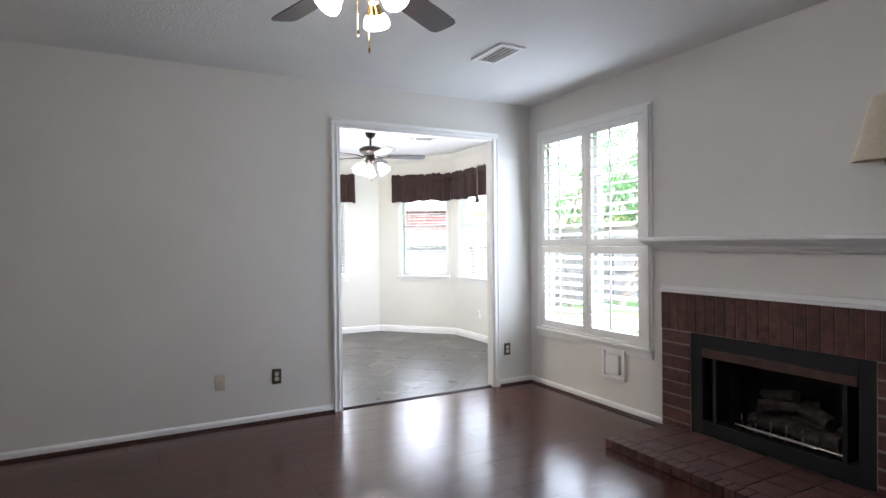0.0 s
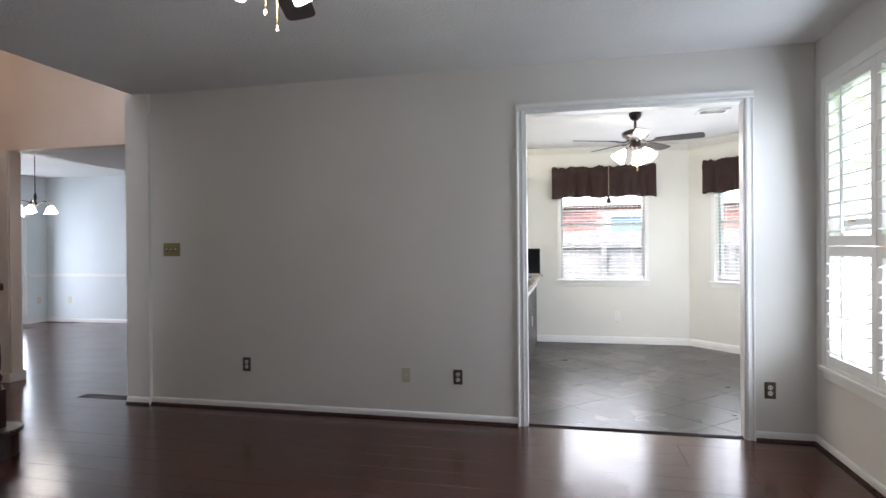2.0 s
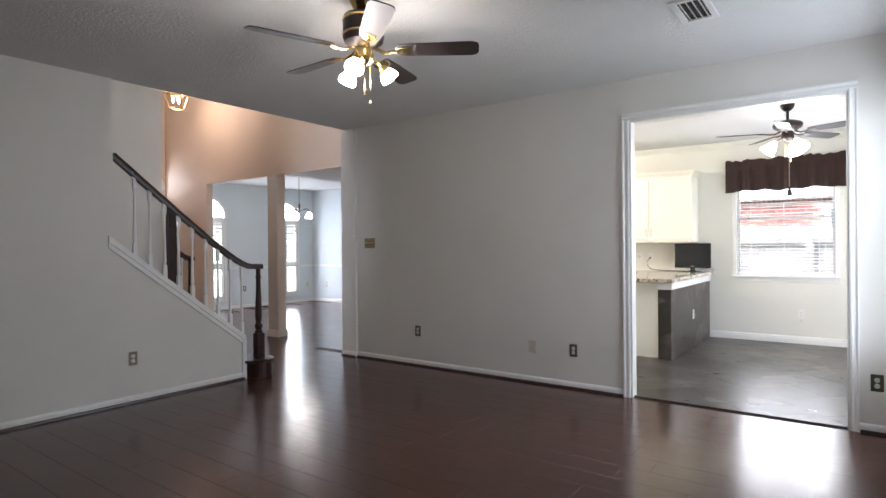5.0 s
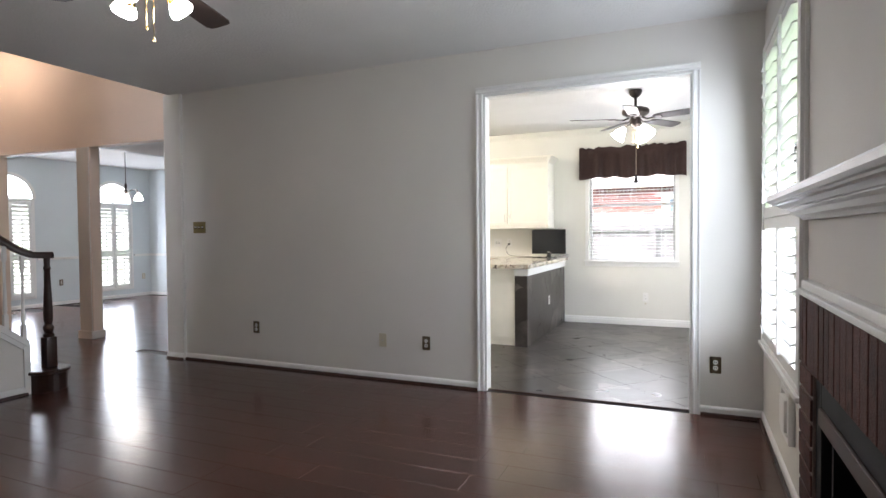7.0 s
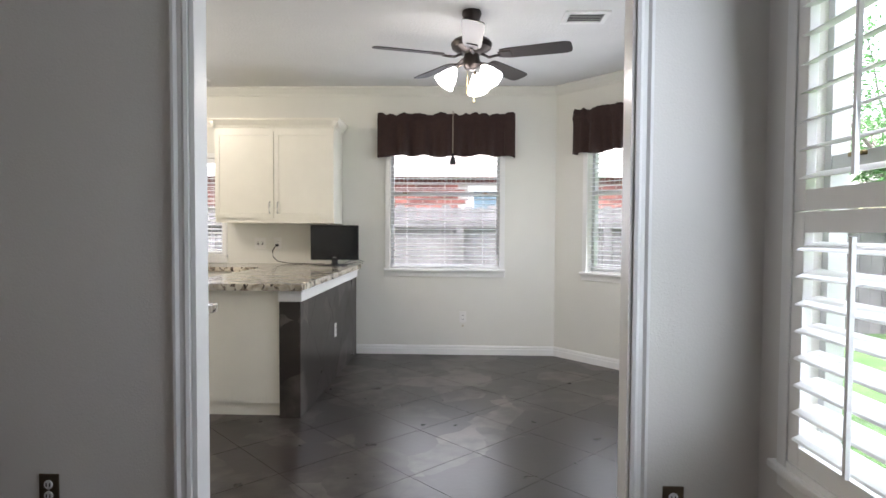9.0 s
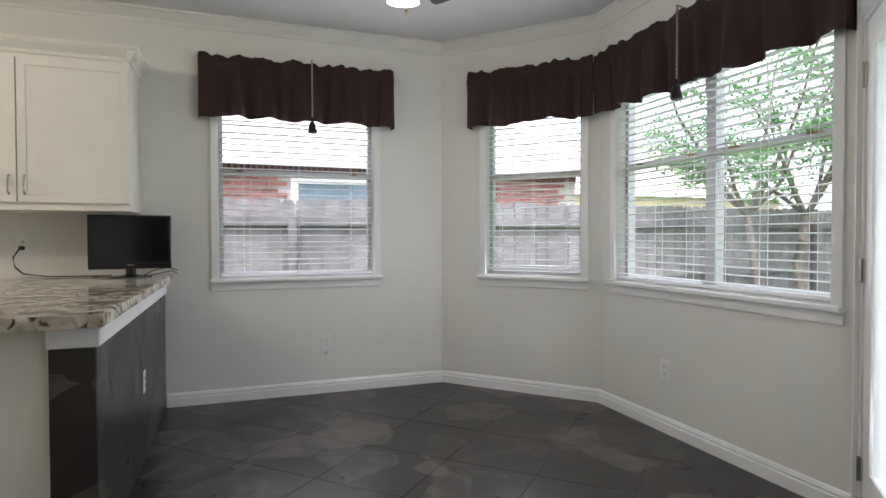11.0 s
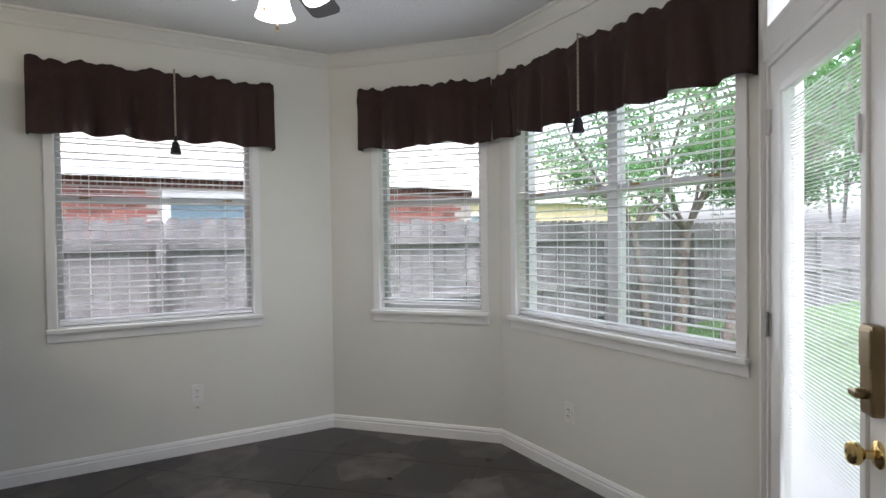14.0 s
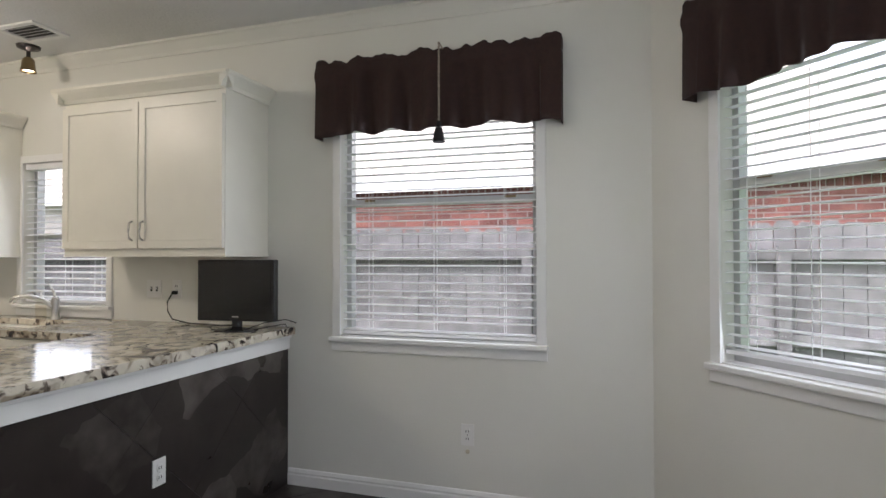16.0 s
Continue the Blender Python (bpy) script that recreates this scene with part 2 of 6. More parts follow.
def granite():
    m = mat("cream_granite", (0.6, 0.56, 0.48), 0.12, vary=0.1, scale=12, bump=0.0)
    t = m.node_tree
    geo = t.nodes.new("ShaderNodeNewGeometry")
    n1, n2 = t.nodes.new("ShaderNodeTexNoise"), t.nodes.new("ShaderNodeTexNoise")
    for n, s, d in ((n1, 16, 8), (n2, 7, 6)):
        n.inputs["Scale"].default_value, n.inputs["Detail"].default_value = s, d
        n.inputs["Distortion"].default_value = 1.2
        t.links.new(geo.outputs["Position"], n.inputs["Vector"])
    c1 = t.nodes.new("ShaderNodeValToRGB")
    e = c1.color_ramp.elements
    e[0].position, e[0].color = 0.36, (0.02, 0.017, 0.015, 1)
    e[1].position, e[1].color = 0.47, (0.66, 0.62, 0.54, 1)
    k = e.new(0.42)
    k.color = (0.22, 0.18, 0.15, 1)
    c2 = t.nodes.new("ShaderNodeValToRGB")
    e = c2.color_ramp.elements
    e[0].position, e[0].color = 0.45, (0.95, 0.93, 0.88, 1)
    e[1].position, e[1].color = 0.62, (0.42, 0.37, 0.31, 1)
    t.links.new(n1.outputs["Fac"], c1.inputs[0])
    t.links.new(n2.outputs["Fac"], c2.inputs[0])
    mx = t.nodes.new("ShaderNodeMix")
    mx.data_type, mx.blend_type = "RGBA", "MULTIPLY"
    mx.inputs["Factor"].default_value = 1.0
    t.links.new(c1.outputs[0], mx.inputs["A"])
    t.links.new(c2.outputs[0], mx.inputs["B"])
    hsv = [q for q in t.nodes if q.type == "HUE_SAT"][0]
    t.links.new(mx.outputs["Result"], hsv.inputs["Color"])
    return m


FLOORW, TILE, GRANITE = floor_wood(), cloudy_tile(), granite()
GROUT = mat("grey_grout", (0.085, 0.077, 0.070), 0.8, vary=0.1)
SUBFLOOR = mat("dark_joint", (0.012, 0.007, 0.006), 0.6, vary=0.1)


# ---- mesh helpers ----
def box(bm, x0, y0, z0, x1, y1, z1, bevel=0.0, m=None):
    r = bmesh.ops.create_cube(bm, size=1.0, matrix=Matrix.LocRotScale(((x0 + x1) / 2, (y0 + y1) / 2, (z0 + z1) / 2), None, (abs(x1 - x0), abs(y1 - y0), abs(z1 - z0))))
    v = r["verts"]
    if bevel:
        ed = list({e for q in v for e in q.link_edges})
        g = bmesh.ops.bevel(bm, geom=ed, offset=bevel, segments=2, profile=0.6, affect="EDGES")
        v = list({q for f in g["faces"] for q in f.verts} | {q for q in v if q.is_valid})
    if m is not None:
        bmesh.ops.transform(bm, matrix=m, verts=v)
    return v


def lathe(bm, profile, n=20, m=None, cap=True):
    """Turns (radius, height) pairs about the z axis."""
    rings = []
    for r, z in profile:
        rings.append([bm.verts.new((r * math.cos(2 * math.pi * i / n), r * math.sin(2 * math.pi * i / n), z)) for i in range(n)])
    for a, b in zip(rings, rings[1:]):
        for i in range(n):
            bm.faces.new((a[i], a[(i + 1) % n], b[(i + 1) % n], b[i]))
    if cap:
        bm.faces.new(rings[0][::-1])
        bm.faces.new(rings[-1])
    v = [q for g in rings for q in g]
    if m is not None:
        bmesh.ops.transform(bm, matrix=m, verts=v)
    return v


def tube(bm, points, r, n=8, r_end=None):
    pts = [Vector(p) for p in points]
    rings = []
    for i, p in enumerate(pts):
        d = (pts[min(i + 1, len(pts) - 1)] - pts[max(i - 1, 0)]).normalized()
        q = d.to_track_quat("Z", "Y")
        rr = r if r_end is None else r + (r_end - r) * i / (len(pts) - 1)
        rings.append([bm.verts.new(p + q @ Vector((rr * math.cos(2 * math.pi * k / n), rr * math.sin(2 * math.pi * k / n), 0))) for k in range(n)])
    for a, b in zip(rings, rings[1:]):
        for k in range(n):
            bm.faces.new((a[k], a[(k + 1) % n], b[(k + 1) % n], b[k]))
    bm.faces.new(rings[0][::-1])
    bm.faces.new(rings[-1])


def prism(bm, outline, a, b, m=None):
    """A closed outline of (u, v) pairs, pushed from a to b along the local z."""
    lo = [bm.verts.new((u, v, a)) for u, v in outline]
    hi = [bm.verts.new((u, v, b)) for u, v in outline]
    n = len(lo)
    for i in range(n):
        bm.faces.new((lo[i], lo[(i + 1) % n], hi[(i + 1) % n], hi[i]))
    bm.faces.new(lo[::-1])
    bm.faces.new(hi)
    if m is not None:
        bmesh.ops.transform(bm, matrix=m, verts=lo + hi)
    return lo + hi


def part(name, bm, material, parent=None, label="", smooth=False):
    bmesh.ops.recalc_face_normals(bm, faces=bm.faces[:])
    me = bpy.data.meshes.new(name)
    bm.to_mesh(me)
    bm.free()
    me.materials.append(material)
    if smooth:
        for p in me.polygons:
            p.use_smooth = True
        me.set_sharp_from_angle(angle=radians(40))
    ob = new(name, me)
    if parent is not None:
        ob.parent = parent
    return tagged(ob, label)


def thing(name, label, category, at=(0, 0, 0), turn=0.0, group="", kind=""):
    ob = new(name)
    ob.matrix_world = pose(*at, 0, 0, turn)
    return tagged(ob, label, category, group, kind)


def one(name, boxes, material, parent=None, label="", bevel=0.0):
    bm = bmesh.new()
    for b in boxes:
        box(bm, *b, bevel=bevel)
    return part(name, bm, material, parent, label)


def wall(name, p0, p1, t, z0, z1, holes, material, label, parent=None):
    """A wall from p0 to p1, t thick to the right of that way, with holes (s0, s1, z0, z1) right through it."""
    d = Vector((p1[0] - p0[0], p1[1] - p0[1], 0))
    length = d.length
    d.normalize()
    n = Vector((d.y, -d.x, 0))
    ss = sorted({0, length, *[h[0] for h in holes], *[h[1] for h in holes]})
    zz = sorted({z0, z1, *[h[2] for h in holes], *[h[3] for h in holes]})
    bm = bmesh.new()

    def solid(i, k):
        if not (0 <= i < len(ss) - 1 and 0 <= k < len(zz) - 1):
            return False
        cs, cz = (ss[i] + ss[i + 1]) / 2, (zz[k] + zz[k + 1]) / 2
        return not any(h[0] < cs < h[1] and h[2] < cz < h[3] for h in holes)

    def pt(s, u, z):
        return bm.verts.new(Vector((p0[0], p0[1], 0)) + d * s + n * u + Vector((0, 0, z)))

    for i in range(len(ss) - 1):
        for k in range(len(zz) - 1):
            if not solid(i, k):
                continue
            a, b, c, e = ss[i], ss[i + 1], zz[k], zz[k + 1]
            bm.faces.new((pt(a, 0, c), pt(b, 0, c), pt(b, 0, e), pt(a, 0, e)))
            bm.faces.new((pt(a, t, c), pt(a, t, e), pt(b, t, e), pt(b, t, c)))
            if not solid(i - 1, k):
                bm.faces.new((pt(a, 0, c), pt(a, 0, e), pt(a, t, e), pt(a, t, c)))
            if not solid(i + 1, k):
                bm.faces.new((pt(b, 0, c), pt(b, t, c), pt(b, t, e), pt(b, 0, e)))
            if not solid(i, k - 1):
                bm.faces.new((pt(a, 0, c), pt(a, t, c), pt(b, t, c), pt(b, 0, c)))
            if not solid(i, k + 1):
                bm.faces.new((pt(a, 0, e), pt(b, 0, e), pt(b, t, e), pt(a, t, e)))
    bmesh.ops.remove_doubles(bm, verts=bm.verts[:], dist=0.0005)
    ob = part(name, bm, material, parent)
    return tagged(ob, label, "wall", kind="structure")


def slab(name, outline, z0, z1, material, label, category):
    bm = bmesh.new()
    prism(bm, outline, z0, z1)
    return tagged(part(name, bm, material), label, category, kind="structure")


# ---- the large structure ----
H = 2.74
YF, YB = 4.34, 4.43          # the wall between living room and breakfast nook
XR = 3.62                    # the fireplace wall
BAY = [(3.55, 8.22), (4.41, 7.28), (4.41, 5.50), (3.34, 4.43)]
YA = 8.22
OX0, OX1, OH = 1.645, 3.175, 2.385

wall("wall_opening", (-1.64, YF), (XR + 0.14, YF), -(YB - YF), 0, H, [(OX0 + 1.64, OX1 + 1.64, 0, OH)], PAINT, "greige painted wall with a wide cased opening")
wall("wall_end", (-1.87, YF - 0.035), (-1.64, YF - 0.035), -(YB - YF + 0.035), 0, H, [], PAINT, "narrow greige painted end of the wall")
SH = (2.85, 4.15, 0.57, 2.405)   # shuttered window in the fireplace wall: y0, y1, z0, z1
FB = (1.30, 2.445, 0.05, 0.75)   # firebox opening
wall("wall_fireplace", (XR, YF), (XR, -3.2), -0.14, 0, H, [(YF - SH[1], YF - SH[0], SH[2], SH[3]), (YF - FB[1], YF - FB[0], FB[2], FB[3])], PAINT, "greige painted wall with fireplace and window")
wall("wall_back", (XR, -3.2), (-3.3, -3.2), -0.14, 0, H, [], PAINT, "plain greige back wall")
WA = (1.855, 2.985, 0.89, 2.24)
KW = (-0.68, 0.10, 1.02, 2.02)
wall("wall_nook_rear", (-1.75, YA), (3.55, YA), -0.14, 0, H, [(WA[0] + 1.75, WA[1] + 1.75, WA[2], WA[3]), (KW[0] + 1.75, KW[1] + 1.75, KW[2], KW[3])], CREAM, "cream painted wall with two windows")
LB = math.hypot(BAY[1][0] - BAY[0][0], BAY[1][1] - BAY[0][1])
WB = (0.39, 1.14, 0.89, 2.24)
WC = (0.18, 1.68, 0.89, 2.24)
DO = (0.09, 1.055, 0.0, 2.06)
wall("wall_bay_side", BAY[0], BAY[1], -0.14, 0, H, [WB], CREAM, "cream painted angled bay wall")
wall("wall_bay_front", BAY[1], BAY[2], -0.14, 0, H, [WC], CREAM, "cream painted bay wall with a double window")
TRS = (0.13, 1.015, 2.17, 2.55)
wall("wall_bay_door", BAY[2], BAY[3], -0.10, 0, H, [DO, TRS], CREAM, "cream painted angled bay wall with the patio door")
wall("wall_kitchen_side", (-1.75, YB), (-1.75, YA), -0.12, 0, H, [], CREAM, "cream painted kitchen side wall")

slab("ceiling_nook", [(-1.75, YB), BAY[3], BAY[2], BAY[1], BAY[0], (-1.75, YA)], H, H + 0.1, CEIL, "white textured nook ceiling", "ceiling")
slab("ceiling_living", [(-1.80, -3.2), (XR, -3.2), (XR, YF), (-1.80, YF)], H, H + 0.25, CEIL, "white textured living room ceiling", "ceiling")
slab("floor", [(-9.0, -3.3), (3.9, -3.3), (3.9, YB), (-1.87, YB), (-1.87, 9.1), (-9.0, 9.1)], -0.15, -0.006, SUBFLOOR, "dark joint base under the boards", "floor")
slab("floor_nook", [(-1.87, YB), (3.75, YB), (4.5, 5.35), (4.5, 7.35), (3.6, 8.3), (-1.87, 8.3)], -0.15, -0.004, GROUT, "grout bed of the tiled floor", "floor")

# foyer, stair hall and dining room
FY, FX, TALL = 4.75, -6.9, 5.4
wall("wall_foyer", (FX, FY), (-1.75, FY), -0.12, 0, TALL, [(-5.57 - FX, -3.92 - FX, 0, 2.4), (-3.68 - FX, -1.87 - FX, 0, 2.4)], WARMLIT, "tall foyer wall with openings, warm lamplight in its colour")
wall("wall_upper_header", (-1.80, YF), (-1.80, -3.2), -0.12, H + 0.25, TALL, [], WARMLIT, "plain upper wall above the living room edge")
wall("wall_stair_side", (-1.78, -3.2), (-1.78, 1.635), -0.10, 0, TALL, [], PAINT, "greige painted wall beside the stairs")
wall("wall_stair_far", (-3.19, -3.2), (-3.19, 2.77), -0.10, 0, TALL, [], PAINT, "greige painted wall behind the stairs")
wall("wall_foyer_front", (FX, 0.8), (FX, FY), -0.14, 0, TALL, [], WARMLIT, "front wall of the foyer, warm lamplight in its colour")
wall("wall_foyer_side", (FX, 0.8), (-3.29, 0.8), 0.12, 0, TALL, [], WARMLIT, "plain foyer side wall, warm lamplight in its colour")
DX, DY = -7.82, 8.96
D1, D2 = (5.71, 6.51, 0.20, 1.95), (7.69, 8.49, 0.20, 1.95)
wall("wall_dining_windows", (DX, FY), (DX, DY), -0.14, 0, H, [(D1[0] - FY, D1[1] - FY, D1[2], D1[3]), (D2[0] - FY, D2[1] - FY, D2[2], D2[3])], BLUE, "pale blue painted dining room window wall")
wall("wall_dining_rear", (DX, DY), (-1.87, DY), -0.14, 0, H, [], BLUE, "pale blue painted dining room wall")
wall("wall_dining_front", (DX, FY + 0.12), (FX, FY + 0.12), 0.12, 0, H, [], BLUE, "plain pale blue dining room wall")
wall("header_dining", (-3.7, FY + 0.12), (-3.7, DY), 0.12, 2.4, H, [], BLUE, "painted header between hall and dining room")
slab("ceiling_hall", [(-3.58, FY + 0.12), (-1.87, FY + 0.12), (-1.87, DY), (-3.58, DY)], 2.4, 2.5, CEIL, "low hallway ceiling", "ceiling")
slab("ceiling_dining", [(DX, FY + 0.12), (-3.7, FY + 0.12), (-3.7, DY), (DX, DY)], H, H + 0.1, CEIL, "white dining room ceiling", "ceiling")
slab("ceiling_foyer", [(FX, -3.2), (-1.8, -3.2), (-1.8, FY), (FX, FY)], TALL, TALL + 0.1, CEIL, "high foyer ceiling", "ceiling")
bm = bmesh.new()
box(bm, -3.91, FY - 0.012, 0, -3.69, FY + 0.14, 2.4, bevel=0.004)
box(bm, -3.93, FY - 0.03, 0, -3.67, FY + 0.16, 0.10, bevel=0.006)
tagged(part("column", bm, PAINT), "square painted column with a plain base", "column", kind="structure")
# chair rail in the dining room
bm = bmesh.new()
for z0, z1, e in ((0.86, 0.885, 0.012), (0.885, 0.91, 0.022)):
    box(bm, DX, D1[1] + 0.07, z0, DX + e, D2[0] - 0.07, z1)
    box(bm, DX, D2[1] + 0.07, z0, DX + e, DY, z1)
    box(bm, DX, FY + 0.13, z0, DX + e, D1[0] - 0.07, z1)
    box(bm, DX + 0.03, DY - e, z0, -1.9, DY, z1)
tagged(part("trim_chair_rail", bm, TRIM), "white chair rail on the dining room walls", "chair rail", kind="structure")


# ---- outdoors ----
def ground():
    bm = bmesh.new()
    prism(bm, [(-400, -400), (400, -400), (400, 400), (-400, 400)], -0.5, -0.16)
    return tagged(part("ground", bm, GRASS), "green mown lawn around the house", "lawn", kind="structure")


ground()
slab("pavement", [(3.77, 2.2), (4.9, 2.2), (4.9, 4.1), (3.77, 4.1)], -0.158, -0.10, CONC, "pale concrete patio slab beside the house", "patio")


def fence(name, p0, p1, label, z1=1.72):
    """Dog-eared pickets on two rails and posts, seen from the rail side."""
    d = Vector((p1[0] - p0[0], p1[1] - p0[1], 0))
    L = d.length
    ang = math.degrees(math.atan2(d.y, d.x))
    f = thing(name, label, "fence", (p0[0], p0[1], 0), ang)
    w = 0.165
    bm = bmesh.new()
    prism(bm, [(0.003, -0.16), (w - 0.003, -0.16), (w - 0.003, z1 - 0.035), (w - 0.035, z1), (0.035, z1), (0.003, z1 - 0.035)], 0, 0.018, Matrix.Rotation(radians(90), 4, "X"))
    first = part("picket", bm, FENCE, f)
    rnd = random.Random(5)
    for i in range(1, int(L / w)):
        o = new("picket", first.data)
        o.parent = f
        o.location = (i * w, rnd.uniform(-0.004, 0.004), rnd.uniform(-0.02, 0.015))
    bm = bmesh.new()
    box(bm, 0, -0.07, 0.15, L, -0.03, 0.24)
    part("rail", bm, FENCE, f)
    bm = bmesh.new()
    box(bm, 0, -0.07, z1 - 1.02, L, -0.03, z1 - 0.93)
    part("rail", bm, FENCE, f)
    bm = bmesh.new()
    box(bm, 0, -0.075, z1 - 0.31, L, -0.032, z1 - 0.22)
    part("rail", bm, FENCE, f)
    bm = bmesh.new()
    box(bm, 0, -0.16, -0.16, 0.09, -0.077, z1 - 0.20)
    p = part("post", bm, FENCE, f)
    for i in range(1, int(L / 2.08) + 1):
        o = new("post", p.data)
        o.parent = f
        o.location = (i * 2.08, 0, 0)
    return f


fence("fence", (-5.80, 10.6), (17.5, 10.6), "grey weathered wooden picket fence along the yard", 1.63)
fence("fence", (17.5, 10.6), (17.5, -9), "pale brown wooden fence behind the lawn")


def house(name, x0, y0, x1, y1, eave, rise, wallmat, label, windows):
    h = thing(name, label, "house")
    one("house_wall", [(x0, y0, -0.16, x1, y1, eave)], wallmat, h)
    bm = bmesh.new()
    o = 0.2
    a = [bm.verts.new(v) for v in ((x0 - o, y0 - o, eave), (x1 + o, y0 - o, eave), (x1 + o, y1 + o, eave), (x0 - o, y1 + o, eave))]
    half = (y1 - y0) / 2 + o
    c = [bm.verts.new((x0 - o + half, (y0 + y1) / 2, eave + rise)), bm.verts.new((x1 + o - half, (y0 + y1) / 2, eave + rise))]
    for f in ((a[0], a[1], c[1], c[0]), (a[1], a[2], c[1]), (a[2], a[3], c[0], c[1]), (a[3], a[0], c[0]), (a[3], a[2], a[1], a[0])):
        bm.faces.new(f)
    part("roof", bm, ROOF, h)
    one("fascia", [(x0 - o - 0.02, y0 - o - 0.025, eave - 0.16, x1 + o + 0.02, y0 - o - 0.003, eave + 0.02)], TRIM, h, "white fascia board")
    one("soffit", [(x0 - o, y0 - o, eave - 0.03, x1 + o, y0 - 0.003, eave - 0.004)], TRIM, h)
    for s0, s1, z0, z1 in windows:
        w = one("window", [(s0, y0 - 0.03, z0, s1, y0 - 0.004, z1)], XGLASS, h, "blue-grey window")
        one("frame", [(s0 - 0.1, y0 - 0.05, z0 - 0.08, s0, y0 - 0.004, z1 + 0.1), (s1, y0 - 0.05, z0 - 0.08, s1 + 0.1, y0 - 0.004, z1 + 0.1), (s0, y0 - 0.05, z1, s1, y0 - 0.004, z1 + 0.1), (s0, y0 - 0.05, z0 - 0.08, s1, y0 - 0.004, z0)], TRIM, w)
    return h


NH = house("neighbour_house", -9.0, 12.2, 7.4, 20.2, 2.34, 3.4, XMORTAR, "red brick neighbour house with pale hip roof", [(2.80, 3.80, 0.9, 1.95)])
house("neighbour_house", 11.0, 22.0, 24.0, 31.0, 2.9, 3.0, YELLOW, "pale yellow house beyond the fence", [(13, 14.5, 1.0, 2.2)])


def brick_courses(parent, x0, x1, y, z0, z1, holes, material, limit_x=None):
    """Running-bond brick faces on a wall that looks towards -y; the band seen over the fence is of single bricks, the rest is joined."""
    bw, bh, j = 0.245, 0.082, 0.016
    bm = bmesh.new()
    box(bm, 0, -0.012, 0, bw - j, 0.004, bh - j)
    me = bpy.data.meshes.new("brick")
    bm.to_mesh(me)
    bm.free()
    me.materials.append(material)
    rows = int((z1 - z0) / bh)
    for r in range(rows):
        z = z0 + r * bh
        for c in range(int((x1 - x0) / bw)):
            x = x0 + c * bw + (bw / 2 if r % 2 else 0)
            if any(x + bw > h[0] and x < h[1] and z + bh > h[2] and z < h[3] for h in holes):
                continue
            o = new("brick", me)
            o.parent = parent
            o.location = (x, y, z)


brick_courses(NH, -0.52, 7.3, 12.2, 1.42, 2.08, [(2.69, 3.91, 0.8, 2.06)], XBRICK)
bm = bmesh.new()
for r in range(8):
    for c in range(12):
        x = -3.46 + c * 0.245 + (0.1225 if r % 2 else 0)
        box(bm, x, 12.188, 1.42 + r * 0.082, x + 0.229, 12.204, 1.486 + r * 0.082)
tagged(part("brickwork", bm, XBRICK, NH), kind="stuff")
# soldier course under the eave
bm = bmesh.new()
for i in range(132):
    x = -3.4 + i * 0.082
    box(bm, x, 12.185, 2.09, x + 0.066, 12.204, 2.29)
tagged(part("soldier_course", bm, XBRICK, NH), kind="stuff")
# pale caps along the hip towards the yard
bm = bmesh.new()
for i in range(16):
    p, q = Vector((7.6, 12.0, 2.36)), Vector((3.40, 16.2, 5.76))
    c0, c1 = p + (q - p) * (i / 16), p + (q - p) * ((i + 1.15) / 16)
    tube(bm, [c0 + Vector((0, 0, 0.02)), c1 + Vector((0, 0, 0.005))], 0.075, 6)
part("hip_cap", bm, TRIM, NH, "pale ridge caps along the hip")


def tree(name, x, y, height, spread, seed, label, leaves=2600, leaf=0.11, trunks=3):
    rnd = random.Random(seed)
    tr = thing(name, label, "tree", (x, y, -0.16))
    bm = bmesh.new()
    tips = []
    for k in range(trunks):
        a = 2 * math.pi * k / trunks + rnd.uniform(-0.4, 0.4)
        p = [Vector((0.06 * math.cos(a), 0.06 * math.sin(a), 0))]
        for s in range(1, 7):
            p.append(Vector((math.cos(a) * spread * 0.2 * (s / 6) ** 1.3 + rnd.uniform(-0.06, 0.06), math.sin(a) * spread * 0.2 * (s / 6) ** 1.3 + rnd.uniform(-0.06, 0.06), height * 0.72 * s / 6)))
        tube(bm, p, 0.06, 8, 0.022)
        for s in (3, 4, 5, 6):
            for q in range(3):
                b = rnd.uniform(0, 6.28)
                e = p[s] + Vector((math.cos(b) * spread * rnd.uniform(0.25, 0.5), math.sin(b) * spread * rnd.uniform(0.25, 0.5), height * rnd.uniform(0.08, 0.3)))
                mid = (p[s] + e) / 2 + Vector((0, 0, rnd.uniform(-0.05, 0.12)))
                tube(bm, [p[s], mid, e], 0.022, 5, 0.006)
                tips += [e, mid, (mid + e) / 2]
    part("trunk", bm, BARK, tr, smooth=True)
    bm = bmesh.new()
    for i in range(leaves):
        c = tips[rnd.randrange(len(tips))] + Vector((rnd.gauss(0, 0.26), rnd.gauss(0, 0.26), rnd.gauss(0, 0.22)))
        q = Euler((rnd.uniform(-1, 1), rnd.uniform(-1, 1), rnd.uniform(0, 6.28))).to_matrix()
        l = leaf * rnd.uniform(0.6, 1.2)
        v = [bm.verts.new(c + q @ Vector(u)) for u in ((0, 0, 0), (l * 0.5, l * 0.28, 0.012), (l, 0, 0), (l * 0.5, -l * 0.28, 0.012))]
        bm.faces.new(v)
    tagged(part("crown", bm, LEAF, tr), kind="stuff")
    return tr


